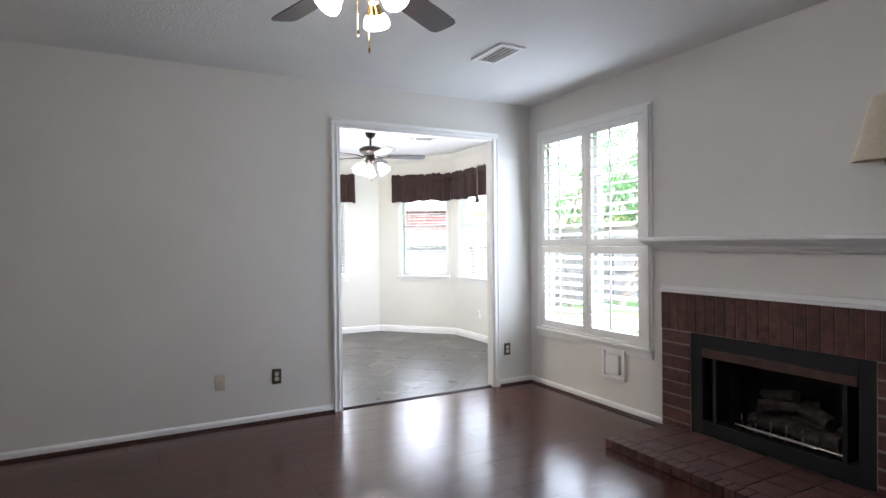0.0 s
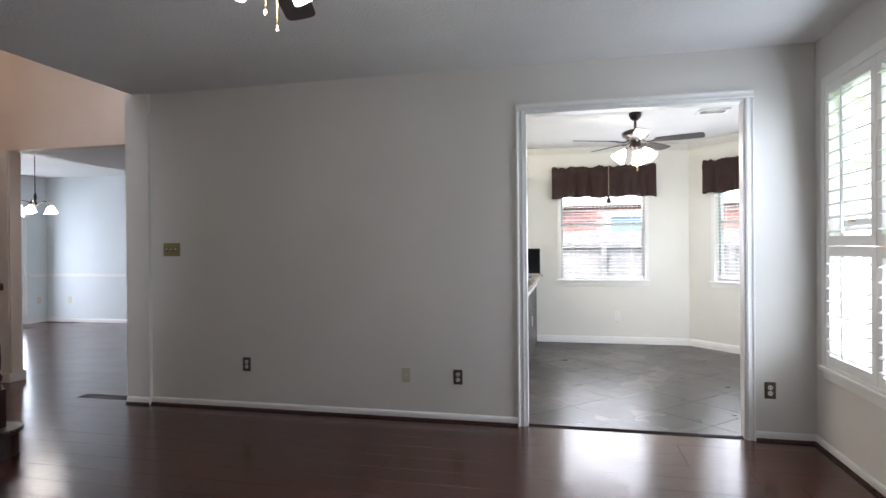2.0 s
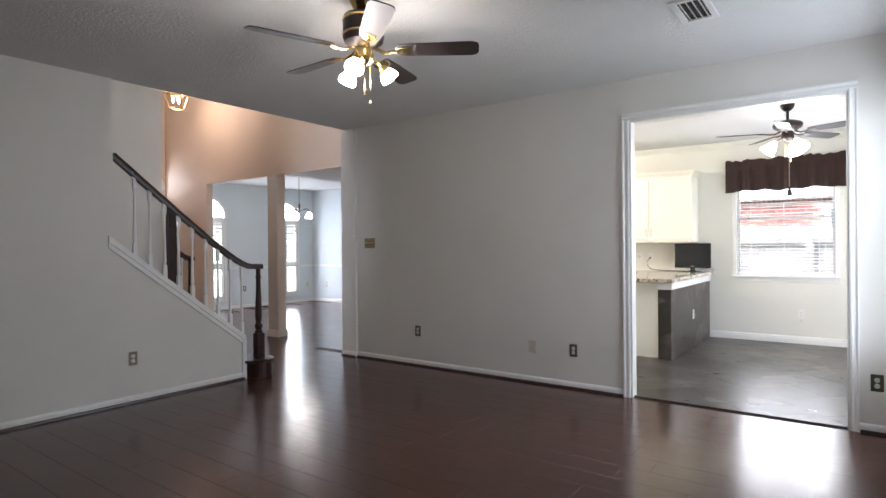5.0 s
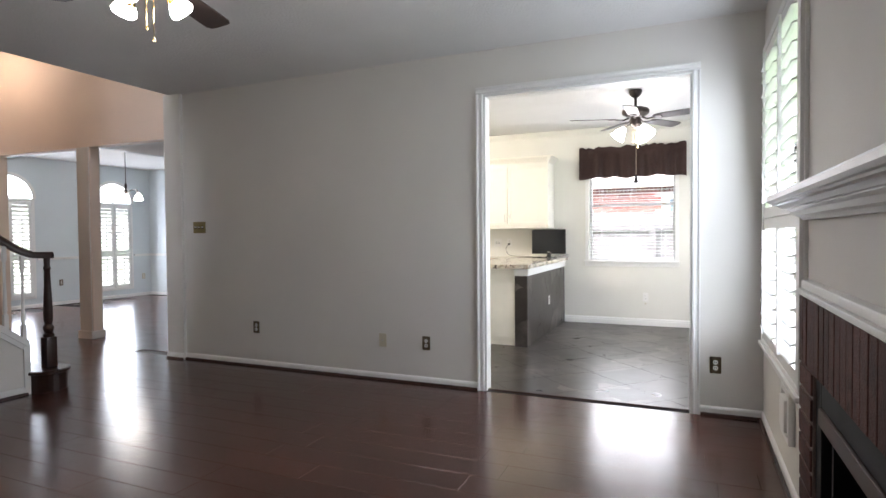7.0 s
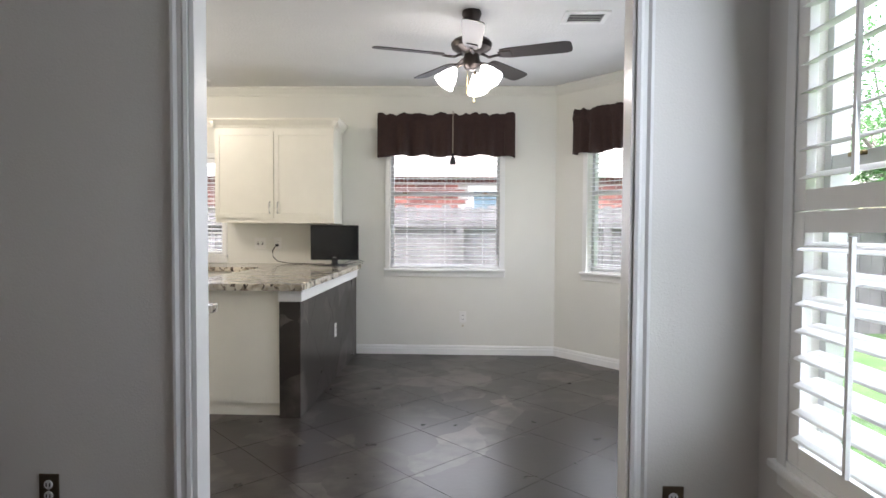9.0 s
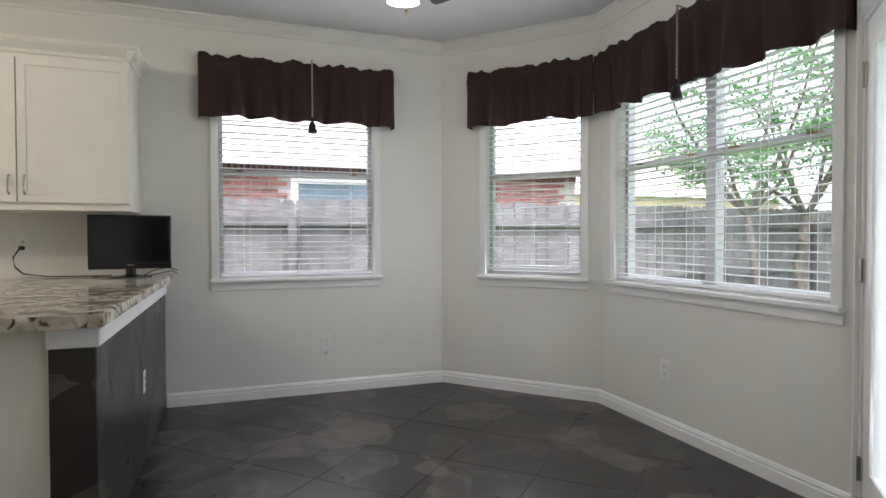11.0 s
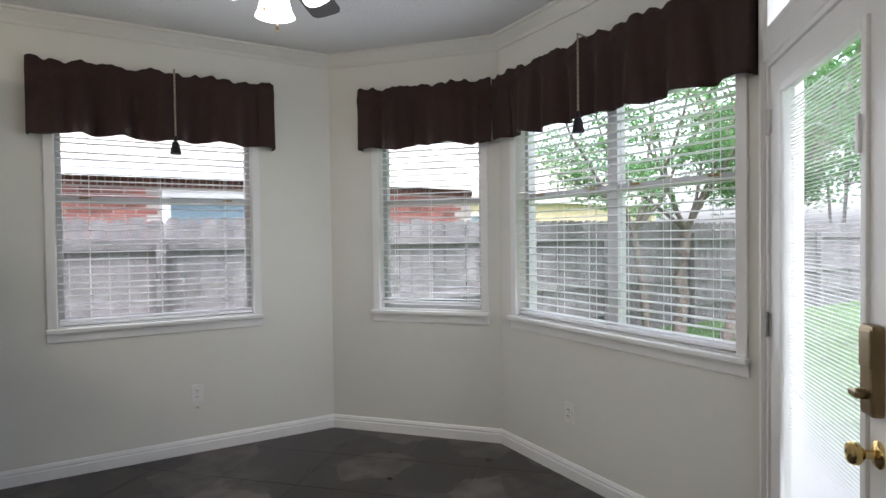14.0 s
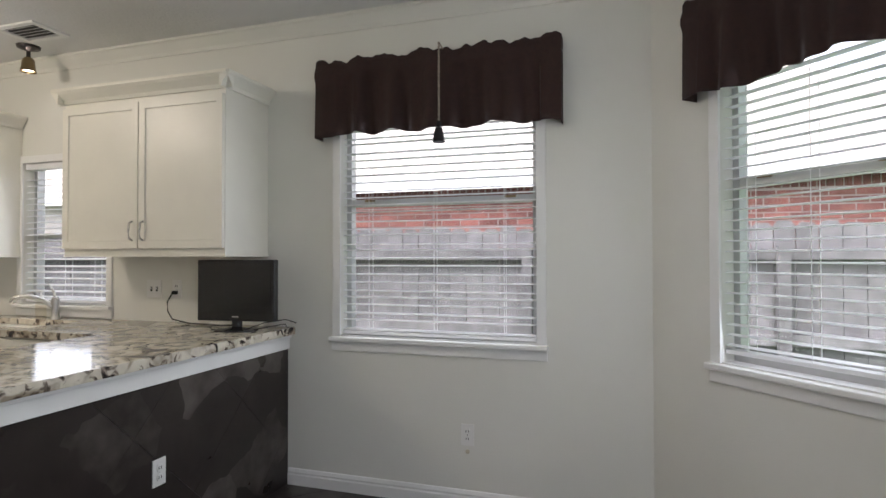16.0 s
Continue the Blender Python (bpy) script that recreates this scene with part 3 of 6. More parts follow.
def myrtle(x, y, seed, stems, label):
    """A crape myrtle: bare leaning stems to a knuckle at shoulder height, long limbs fanning up from it, and loose sprays of small leaves."""
    rnd = random.Random(seed)
    tr = thing("tree", label, "tree", (x, y, -0.16))
    limbs = []
    for bx, by, lx, ly, r in stems:
        bm = bmesh.new()
        p = [Vector((bx + (lx - bx) * k / 5 + rnd.uniform(-0.03, 0.03), by + (ly - by) * k / 5 + rnd.uniform(-0.03, 0.03), 1.62 * k / 5)) for k in range(6)]
        tube(bm, p, r * 1.15, 9, r * 0.85)
        fork = p[-1]
        for k in range(7):
            a = 2 * math.pi * k / 7 + rnd.uniform(-0.35, 0.35)
            reach, up = rnd.uniform(0.5, 1.7), rnd.uniform(1.2, 2.8)
            pts = [fork + Vector((math.cos(a) * reach * t ** 0.8, math.sin(a) * reach * t ** 0.8, up * t)) + Vector((rnd.uniform(-0.05, 0.05), rnd.uniform(-0.05, 0.05), 0)) * (1 if t else 0) for t in (0, 0.2, 0.4, 0.6, 0.8, 1.0)]
            tube(bm, pts, 0.032, 6, 0.009)
            for q in range(6):
                s0 = pts[rnd.randrange(1, 6)]
                b2, ln = a + rnd.uniform(-1.3, 1.3), rnd.uniform(0.4, 1.0)
                e = s0 + Vector((math.cos(b2) * ln, math.sin(b2) * ln, rnd.uniform(-0.12, 0.5)))
                mid = (s0 + e) / 2 + Vector((0, 0, 0.06))
                tube(bm, [s0, mid, e], 0.009, 4, 0.003)
                limbs.append((s0, mid, e))
        part("trunk", bm, BARK, tr, smooth=True)
    bm = bmesh.new()
    for s0, mid, e in limbs:
        for k in range(105):
            t = rnd.uniform(0.15, 1.08)
            c = (s0.lerp(mid, t * 2) if t < 0.5 else mid.lerp(e, t * 2 - 1)) + Vector((rnd.gauss(0, 0.10), rnd.gauss(0, 0.10), rnd.gauss(0, 0.07)))
            q = Euler((rnd.uniform(-0.9, 0.9), rnd.uniform(-0.9, 0.9), rnd.uniform(0, 6.28))).to_matrix()
            l = rnd.uniform(0.05, 0.095)
            bm.faces.new([bm.verts.new(c + q @ Vector(u)) for u in ((0, 0, 0), (l * 0.45, l * 0.27, 0.008), (l, 0, -0.005), (l * 0.45, -l * 0.27, 0.008))])
    tagged(part("crown", bm, LEAF, tr), kind="stuff")


myrtle(9.2, 9.5, 3, [(0.0, 0.0, 0.05, -0.05, 0.085), (-0.35, 0.25, -0.55, 0.3, 0.055)], "crape myrtle with smooth bare stems and loose green leaves")
myrtle(9.9, 9.05, 8, [(-0.1, 0.1, 0.35, -0.15, 0.085), (0.55, -0.1, 0.45, -0.35, 0.05)], "crape myrtle with a leaning trunk by the fence")
for i in range(9):
    tree("tree", 20.5 + (i % 3) * 1.7, -9 + i * 3.2, 7.5 + (i % 2), 5.0, 20 + i, "dense green tree behind the fence", 2600, 0.34, 3)


# ---- windows, blinds, shutters and doors ----
def on_wall(p0, p1):
    d = Vector((p1[0] - p0[0], p1[1] - p0[1], 0))
    return Matrix.Translation((p0[0], p0[1], 0)) @ Matrix.Rotation(math.atan2(d.y, d.x), 4, "Z")


def sash_window(name, p0, p1, hole, label, mull=False, rail=1.65, frame_mat=None):
    s0, s1, z0, z1 = hole
    w = new(name)
    w.matrix_world = on_wall(p0, p1)
    tagged(w, label, "window", kind="structure")
    fm = frame_mat or ALU
    b = 0.03
    one("window_frame", [(s0, 0.075, z0, s0 + b, 0.13, z1), (s1 - b, 0.075, z0, s1, 0.13, z1), (s0 + b, 0.075, z0, s1 - b, 0.13, z0 + b), (s0 + b, 0.075, z1 - b, s1 - b, 0.13, z1)], fm, w)
    spans = [(s0 + b, s1 - b)]
    if mull:
        c = (s0 + s1) / 2
        one("mullion", [(c - 0.035, 0.07, z0 + b, c + 0.035, 0.132, z1 - b)], fm, w)
        spans = [(s0 + b, c - 0.035), (c + 0.035, s1 - b)]
    for a, e in spans:
        one("meeting_rail", [(a, 0.078, rail - 0.02, e, 0.125, rail + 0.02)], fm, w)
        for l in (a + 0.12, e - 0.12):
            one("sash_lock", [(l - 0.03, 0.062, rail + 0.005, l + 0.03, 0.078, rail + 0.018)], ABRASS, w, bevel=0.003)
        for q0, q1 in ((z0 + b, rail - 0.02), (rail + 0.02, z1 - b)):
            g = one("pane", [(a, 0.098, q0, e, 0.102, q1)], GLASS, w)
            g.visible_shadow = False
    bm = bmesh.new()
    box(bm, s0 - 0.06, -0.045, z0 - 0.028, s1 + 0.06, 0.0, z0 - 0.002, bevel=0.006)
    box(bm, s0, 0.0, z0 - 0.004, s1, 0.075, z0 + 0.004)
    part("window_sill", bm, TRIM, w, "white window stool")
    bm = bmesh.new()
    box(bm, s0 - 0.055, -0.014, z0 - 0.085, s1 + 0.055, 0, z0 - 0.028, bevel=0.004)
    part("apron", bm, TRIM, w)
    for a, e in ((s0 - 0.05, s0), (s1, s1 + 0.05)):
        bm = bmesh.new()
        box(bm, a, -0.014, z0 - 0.002, e, 0, z1 + 0.05, bevel=0.003)
        part("casing", bm, TRIM, w)
    one("casing", [(s0, -0.014, z1, s1, 0, z1 + 0.05)], TRIM, w)
    return w


def blind(name, p0, p1, a, e, z0, z1, label, pitch=0.044, depth=0.05, y=0.036, tilt=2, sag=False):
    t = new(name)
    t.matrix_world = on_wall(p0, p1)
    tagged(t, label, "blinds", "window blinds")
    one("headrail", [(a, y - 0.028, z1 - 0.045, e, y + 0.028, z1 - 0.003)], BLIND, t)
    bm = bmesh.new()
    prof = [(-depth / 2, 0), (-depth / 4, 0.003), (0, 0.004), (depth / 4, 0.003), (depth / 2, 0), (depth / 2, 0.0025), (depth / 4, 0.0055), (0, 0.0065), (-depth / 4, 0.0055), (-depth / 2, 0.0025)]
    prism(bm, prof, a + 0.004, e - 0.004, Matrix(((0, 0, 1, 0), (1, 0, 0, 0), (0, 1, 0, 0), (0, 0, 0, 1))))
    first = part("slat", bm, BLIND, t)
    n = int((z1 - 0.06 - z0 - 0.04) / pitch)
    rnd = random.Random(len(name) + n)
    for i in range(n):
        o = first if i == 0 else new("slat", first.data)
        o.parent = t
        o.location = (0, y, z0 + 0.045 + i * pitch)
        o.rotation_euler = (radians(tilt + rnd.uniform(-2, 2)), radians(rnd.uniform(-0.12, 0.12)), 0)
    one("bottom_rail", [(a + 0.002, y - 0.024, z0 + 0.012, e - 0.002, y + 0.024, z0 + 0.03)], BLIND, t, bevel=0.003)
    for f in (0.15, 0.5, 0.85):
        x = a + (e - a) * f
        for yy in (y - 0.027, y + 0.027):
            one("ladder_cord", [(x - 0.0012, yy - 0.001, z0 + 0.03, x + 0.0012, yy + 0.001, z1 - 0.04)], BLIND, t)
    return t


sash_window("window_1", (-1.75, YA), (3.55, YA), (WA[0] + 1.75, WA[1] + 1.75, WA[2], WA[3]), "aluminium sash window with white stool in the nook", rail=1.66)
sash_window("window_2", BAY[0], BAY[1], WB, "narrow aluminium sash window in the angled bay wall", rail=1.66)
sash_window("window_3", BAY[1], BAY[2], WC, "wide double aluminium sash window in the bay", mull=True, rail=1.655)
sash_window("window_4", (-1.75, YA), (3.55, YA), (KW[0] + 1.75, KW[1] + 1.75, KW[2], KW[3]), "small sash window over the kitchen sink", rail=1.5)
blind("window_blind", (-1.75, YA), (3.55, YA), WA[0] + 1.755, WA[1] + 1.745, WA[2], WA[3], "white horizontal slat blind lowered in the window")
blind("window_blind", BAY[0], BAY[1], WB[0] + 0.005, WB[1] - 0.005, WB[2] + 0.03, WB[3], "white horizontal slat blind in the narrow window")
blind("window_blind", BAY[1], BAY[2], WC[0] + 0.005, (WC[0] + WC[1]) / 2 - 0.003, WC[2], WC[3], "white horizontal slat blind, slats open", tilt=1)
blind("window_blind", BAY[1], BAY[2], (WC[0] + WC[1]) / 2 + 0.003, WC[1] - 0.005, WC[2], WC[3], "white horizontal slat blind, slats open", tilt=1)
blind("window_blind", (-1.75, YA), (3.55, YA), KW[0] + 1.755, KW[1] + 1.745, KW[2], KW[3], "white slat blind over the kitchen sink", tilt=10)


def shutter_set(name, p0, p1, hole, cols, split, label, pitch=0.076, tilt=18, arch=False):
    """Louvred shutters in a frame, cols panels wide, in two tiers."""
    s0, s1, z0, z1 = hole
    w = new(name)
    w.matrix_world = on_wall(p0, p1)
    tagged(w, label, "shutters")
    f = 0.055
    bm = bmesh.new()
    for b in ((s0 - 0.03, -0.03, z0 - 0.03, s0 + 0.02, 0.02, z1 + 0.03), (s1 - 0.02, -0.03, z0 - 0.03, s1 + 0.03, 0.02, z1 + 0.03), (s0 + 0.02, -0.03, z1 - 0.02, s1 - 0.02, 0.02, z1 + 0.03), (s0 + 0.02, -0.03, z0 - 0.03, s1 - 0.02, 0.02, z0 + 0.02)):
        box(bm, *b, bevel=0.004)
    part("shutter_frame", bm, TRIM, w)
    cw = (s1 - s0 - 0.04) / cols
    lou = None
    for c in range(cols):
        a, e = s0 + 0.02 + c * cw + 0.002, s0 + 0.02 + (c + 1) * cw - 0.002
        for q0, q1 in ((z0 + 0.022, split - 0.002), (split + 0.002, z1 - 0.022)):
            bm = bmesh.new()
            box(bm, a, -0.026, q0, a + f, 0.004, q1, bevel=0.003)
            box(bm, e - f, -0.026, q0, e, 0.004, q1, bevel=0.003)
            box(bm, a + f, -0.025, q0, e - f, 0.003, q0 + 0.06)
            box(bm, a + f, -0.025, q1 - 0.06, e - f, 0.003, q1)
            pn = part("panel", bm, TRIM, w)
            n = max(1, int((q1 - q0 - 0.12) / pitch))
            pp = (q1 - q0 - 0.12) / n
            if lou is None:
                bm = bmesh.new()
                lw = e - a - 2 * f - 0.004
                prof = [(0.042 * math.cos(2 * math.pi * k / 10), 0.0055 * math.sin(2 * math.pi * k / 10)) for k in range(10)]
                prism(bm, prof, -lw / 2, lw / 2, Matrix(((0, 0, 1, 0), (1, 0, 0, 0), (0, 1, 0, 0), (0, 0, 0, 1))))
                lou = part("louvre", bm, TRIM, pn)
                ob = lou
            else:
                ob = None
            for i in range(n):
                o = ob if (ob is not None and i == 0) else new("louvre", lou.data)
                o.parent = pn
                o.location = ((a + e) / 2, -0.011, q0 + 0.06 + pp * (i + 0.5))
                o.rotation_euler = (radians(tilt), 0, 0)
            one("tilt_rod", [((a + e) / 2 - 0.006, -0.066, q0 + 0.08, (a + e) / 2 + 0.006, -0.054, q1 - 0.07)], TRIM, pn)
    return w


FW0, FW1 = (XR, YF), (XR, -3.2)
shutter_set("window_shutters", FW0, FW1, (YF - SH[1], YF - SH[0], SH[2], SH[3]), 2, 1.353, "white louvred plantation shutters, louvres open, in the window")
g = sash_window("window_5", FW0, FW1, (YF - SH[1], YF - SH[0], SH[2], SH[3]), "large window behind plantation shutters", mull=True, rail=1.5)


def half_moon(cy, r, z, x, label, name):
    w = thing(name, label, "window", (x, cy, z), kind="structure")
    bm = bmesh.new()
    n = 14
    for i in range(n):
        a, b = math.pi * i / n, math.pi * (i + 1) / n
        prism(bm, [(r * math.cos(a), r * math.sin(a)), ((r + 0.06) * math.cos(a), (r + 0.06) * math.sin(a)), ((r + 0.06) * math.cos(b), (r + 0.06) * math.sin(b)), (r * math.cos(b), r * math.sin(b))], 0, 0.03, Matrix(((0, 0, 1, 0), (1, 0, 0, 0), (0, 1, 0, 0), (0, 0, 0, 1))))
    part("arch_frame", bm, TRIM, w)
    for i in range(9):
        a, b = math.pi * i / 9 + 0.03, math.pi * (i + 1) / 9 - 0.03
        bm = bmesh.new()
        prism(bm, [(0.05 * math.cos(a), 0.05 * math.sin(a)), (r * math.cos(a), r * math.sin(a)), (r * math.cos(b), r * math.sin(b)), (0.05 * math.cos(b), 0.05 * math.sin(b))], 0.004, 0.012, Matrix(((0, 0, 1, 0), (1, 0, 0, 0), (0, 1, 0, 0), (0, 0, 0, 1))))
        part("sunburst_slat", bm, DAYGLOW, w)
    return w


# emission on the sunburst slats in place of daylight; the wall behind is solid
DAYGLOW = glowing("slat_daylight_glow", (0.95, 0.98, 1.0), 1.6)
for i, D in enumerate((D1, D2)):
    shutter_set("window_shutters", (DX, FY), (DX, DY), (D[0] - FY, D[1] - FY, D[2], D[3]), 2, 0.93, "tall white louvred shutters under an arch in the dining room", pitch=0.07, tilt=48)
    half_moon((D[0] + D[1]) / 2, (D[1] - D[0]) / 2, D[3] + 0.03, DX + 0.004, "arched window top with sunburst shutter", "window_%d" % (6 + i))
half_moon(4.33, 0.34, 2.38, FX + 0.004, "half-round fanlight with sunburst shutter above the entry", "window_8")

# ---- trim ----
def profile_run(bm, p0, p1, prof, z=0.0):
    """A moulding of (out, up) pairs along p0 to p1, standing out to the right of that way."""
    d = Vector((p1[0] - p0[0], p1[1] - p0[1], 0))
    L = d.length
    d.normalize()
    n = Vector((d.y, -d.x, 0))
    m = Matrix(((n.x, 0, d.x, p0[0]), (n.y, 0, d.y, p0[1]), (0, 1, 0, z), (0, 0, 0, 1)))
    prism(bm, prof, 0, L, m)


BASE = [(0, 0), (0.013, 0), (0.013, 0.045), (0.010, 0.055), (0.005, 0.062), (0, 0.065)]
BASE2 = [(0, 0), (0.016, 0), (0.016, 0.058), (0.011, 0.066), (0.013, 0.076), (0.006, 0.092), (0, 0.096)]
SHOE = [(0, 0), (0.028, 0), (0.024, 0.014), (0.014, 0.020), (0, 0.020)]
CROWN = [(0, 0), (0.010, 0), (0.018, 0.02), (0.05, 0.052), (0.062, 0.066), (0.075, 0.07), (0.075, 0.085), (0, 0.085)]

living_runs = [((-1.64, YF), (OX0 - 0.06, YF)), ((OX1 + 0.06, YF), (XR, YF)), ((XR, YF), (XR, 2.695)), ((XR, 1.05), (XR, -3.2)), ((XR, -3.2), (-1.78, -3.2)), ((-1.78, -3.2), (-1.78, 2.86)), ((-1.87, YF - 0.035), (-1.64, YF - 0.035))]
for p0, p1 in living_runs:
    bm = bmesh.new()
    profile_run(bm, p0, p1, BASE)
    tagged(part("baseboard", bm, TRIM), "white painted baseboard", "baseboard", kind="structure")
    bm = bmesh.new()
    profile_run(bm, p0, p1, SHOE)
    tagged(part("trim_shoe", bm, WOODD), "dark wood shoe moulding along the floor", "moulding", kind="structure")
nook_runs = [((1.51, YA), BAY[0]), (BAY[0], BAY[1]), (BAY[1], BAY[2]), ((OX0 - 0.02, YB), (-1.75, YB))]
for p0, p1 in nook_runs:
    bm = bmesh.new()
    profile_run(bm, p0, p1, BASE2)
    tagged(part("baseboard", bm, TRIM), "white moulded baseboard in the nook", "baseboard", kind="structure")
for p0, p1 in [((-1.75, YA), BAY[0]), (BAY[0], BAY[1]), (BAY[1], BAY[2]), (BAY[2], BAY[3]), (BAY[3], (-1.75, YB)), ((-1.75, YB), (-1.75, YA))]:
    bm = bmesh.new()
    profile_run(bm, p0, p1, CROWN, H - 0.087)
    tagged(part("trim_crown", bm, CREAM), "cream painted crown moulding under the ceiling", "crown moulding", kind="structure")
for p0, p1 in [((DX, FY + 0.12), (DX, DY)), ((DX, DY), (-1.9, DY))]:
    bm = bmesh.new()
    profile_run(bm, p0, p1, BASE)
    tagged(part("baseboard", bm, TRIM), "white baseboard in the dining room", "baseboard", kind="structure")

# casing of the wide opening: stepped boards, and a flat lining
CAS = [(0, 0), (0.016, 0), (0.020, 0.012), (0.014, 0.022), (0.014, 0.036), (0.022, 0.046), (0.022, 0.056), (0, 0.056)]
op = new("door_1")
tagged(op, "white painted casing round the wide opening", "door casing", kind="structure")
bm = bmesh.new()
prism(bm, [(OX0 - 0.003 - u, YF - o) for o, u in CAS], 0, OH + 0.003)
part("casing", bm, TRIM, op)
bm = bmesh.new()
prism(bm, [(OX1 + 0.003 + u, YF - o) for o, u in CAS], 0, OH + 0.003)
part("casing", bm, TRIM, op)
bm = bmesh.new()
prism(bm, [(YF - o, OH + 0.003 + u) for o, u in CAS], OX0 - 0.059, OX1 + 0.059, Matrix(((0, 0, 1, 0), (1, 0, 0, 0), (0, 1, 0, 0), (0, 0, 0, 1))))
part("casing", bm, TRIM, op)
one("jamb", [(OX0, YF - 0.004, 0, OX0 + 0.016, YB + 0.004, OH)], TRIM, op)
one("jamb", [(OX1 - 0.010, YF - 0.004, 0, OX1, YB + 0.002, OH)], TRIM, op)
one("jamb", [(OX0 + 0.016, YF - 0.004, OH - 0.016, OX1 - 0.010, YB + 0.004, OH)], TRIM, op)
bm = bmesh.new()
prism(bm, [(0, 0), (0.05, 0), (0.04, 0.012), (0.01, 0.012)], OX0 + 0.016, OX1 - 0.012, Matrix(((0, 0, 1, 0), (1, 0, 0, YF + 0.02), (0, 1, 0, 0.0), (0, 0, 0, 1))))
tagged(part("trim_threshold", bm, WOODD), "dark wood threshold strip between wood and tile", "threshold", kind="structure")


# ---- patio door in the bay ----
def patio_door():
    d = new("door_2")
    d.matrix_world = on_wall(BAY[2], BAY[3])
    tagged(d, "white glazed patio door, closed, with a blind in the glass", "door", kind="structure")
    a, e, z0, z1 = DO
    for x0, x1 in ((a, a + 0.02), (e - 0.02, e)):
        one("jamb", [(x0, -0.004, 0, x1, 0.12, z1)], TRIM, d)
    one("jamb", [(a + 0.02, -0.004, z1 - 0.02, e - 0.02, 0.12, z1)], TRIM, d)
    for p in ([(a - 0.052 + u * 0.8, -o) for o, u in CAS], [(e + 0.052 - u * 0.8, -o) for o, u in CAS]):
        bm = bmesh.new()
        prism(bm, p, 0, 2.58)
        part("casing", bm, TRIM, d)
    one("head_casing", [(a, -0.016, z1, e, 0.0, z1 + 0.09)], TRIM, d, bevel=0.004)
    s0, s1 = a + 0.022, e - 0.022
    g0, g1, h0, h1 = s0 + 0.125, s1 - 0.125, 0.26, 1.93
    bm = bmesh.new()
    for b in ((s0, 0.006, 0.012, g0, 0.05, z1 - 0.023), (g1, 0.006, 0.012, s1, 0.05, z1 - 0.023), (g0, 0.006, 0.012, g1, 0.05, h0), (g0, 0.006, h1, g1, 0.05, z1 - 0.023)):
        box(bm, *b)
    leaf = part("door_leaf", bm, TRIM, d)
    bm = bmesh.new()
    for b in ((g0 - 0.012, -0.004, h0 - 0.012, g0 + 0.02, 0.01, h1 + 0.012), (g1 - 0.02, -0.004, h0 - 0.012, g1 + 0.012, 0.01, h1 + 0.012), (g0 + 0.02, -0.004, h0 - 0.012, g1 - 0.02, 0.01, h0 + 0.02), (g0 + 0.02, -0.004, h1 - 0.02, g1 - 0.02, 0.01, h1 + 0.012)):
        box(bm, *b, bevel=0.004)
    part("glazing_bead", bm, TRIM, leaf)
    for y in (0.016, 0.044):
        g = one("pane", [(g0, y, h0, g1, y + 0.003, h1)], GLASS, leaf)
        g.visible_shadow = False
    bm = bmesh.new()
    box(bm, g0 + 0.02, -0.005, -0.0003, g1 - 0.02, 0.005, 0.0003)
    first = part("blind_slat", bm, BLIND, leaf)
    n = int((h1 - h0 - 0.06) / 0.0125)
    for i in range(n):
        o = first if i == 0 else new("blind_slat", first.data)
        o.parent = leaf
        o.location = (0, 0.032, h0 + 0.03 + i * 0.0125)
        o.rotation_euler = (radians(6), 0, 0)
    one("blind_slider", [(g1 - 0.03, -0.012, 1.60, g1 - 0.012, -0.003, 1.70)], BLIND, leaf, bevel=0.002)
    for z in (1.83, 1.05, 0.25):
        bm = bmesh.new()
        lathe(bm, [(0.007, -0.05), (0.007, 0.05)], 10, Matrix.Translation((s0 - 0.004, -0.006, z)))
        box(bm, s0 - 0.018, -0.002, z - 0.045, s0 + 0.014, 0.0055, z + 0.045)
        part("hinge", bm, STEEL, d, "brushed steel hinge")
    xk = s1 - 0.062
    bm = bmesh.new()
    box(bm, xk - 0.034, -0.026, 0.96, xk + 0.034, 0.005, 1.18, bevel=0.010)
    box(bm, xk - 0.031, -0.029, 1.075, xk + 0.031, -0.02, 1.17, bevel=0.006)
    lk = part("door_lock", bm, ABRASS, leaf, "antique brass electronic deadbolt")
    bm = bmesh.new()
    lathe(bm, [(0.013, 0), (0.013, 0.02), (0.006, 0.024)], 14, Matrix.Translation((xk, -0.026, 1.012)) @ Matrix.Rotation(radians(90), 4, "X"))
    box(bm, xk - 0.020, -0.055, 1.005, xk + 0.020, -0.043, 1.020, bevel=0.003)
    part("thumb_turn", bm, ABRASS, lk)
    bm = bmesh.new()
    lathe(bm, [(0.034, 0), (0.034, 0.004), (0.028, 0.010), (0.012, 0.014), (0.011, 0.032), (0.020, 0.038), (0.028, 0.048), (0.029, 0.058), (0.024, 0.066), (0.010, 0.070), (0.008, 0.068)], 20, Matrix.Translation((xk, 0.005, 0.865)) @ Matrix.Rotation(radians(90), 4, "X"))
    part("door_knob", bm, BRASS, leaf, "polished brass knob", smooth=True)
    one("alarm_contact", [(e - 0.045, -0.03, z1 - 0.05, e - 0.005, -0.004, z1 + 0.03)], PLATEW, d, bevel=0.004)
    # transom
    t0, t1, q0, q1 = TRS
    bm = bmesh.new()
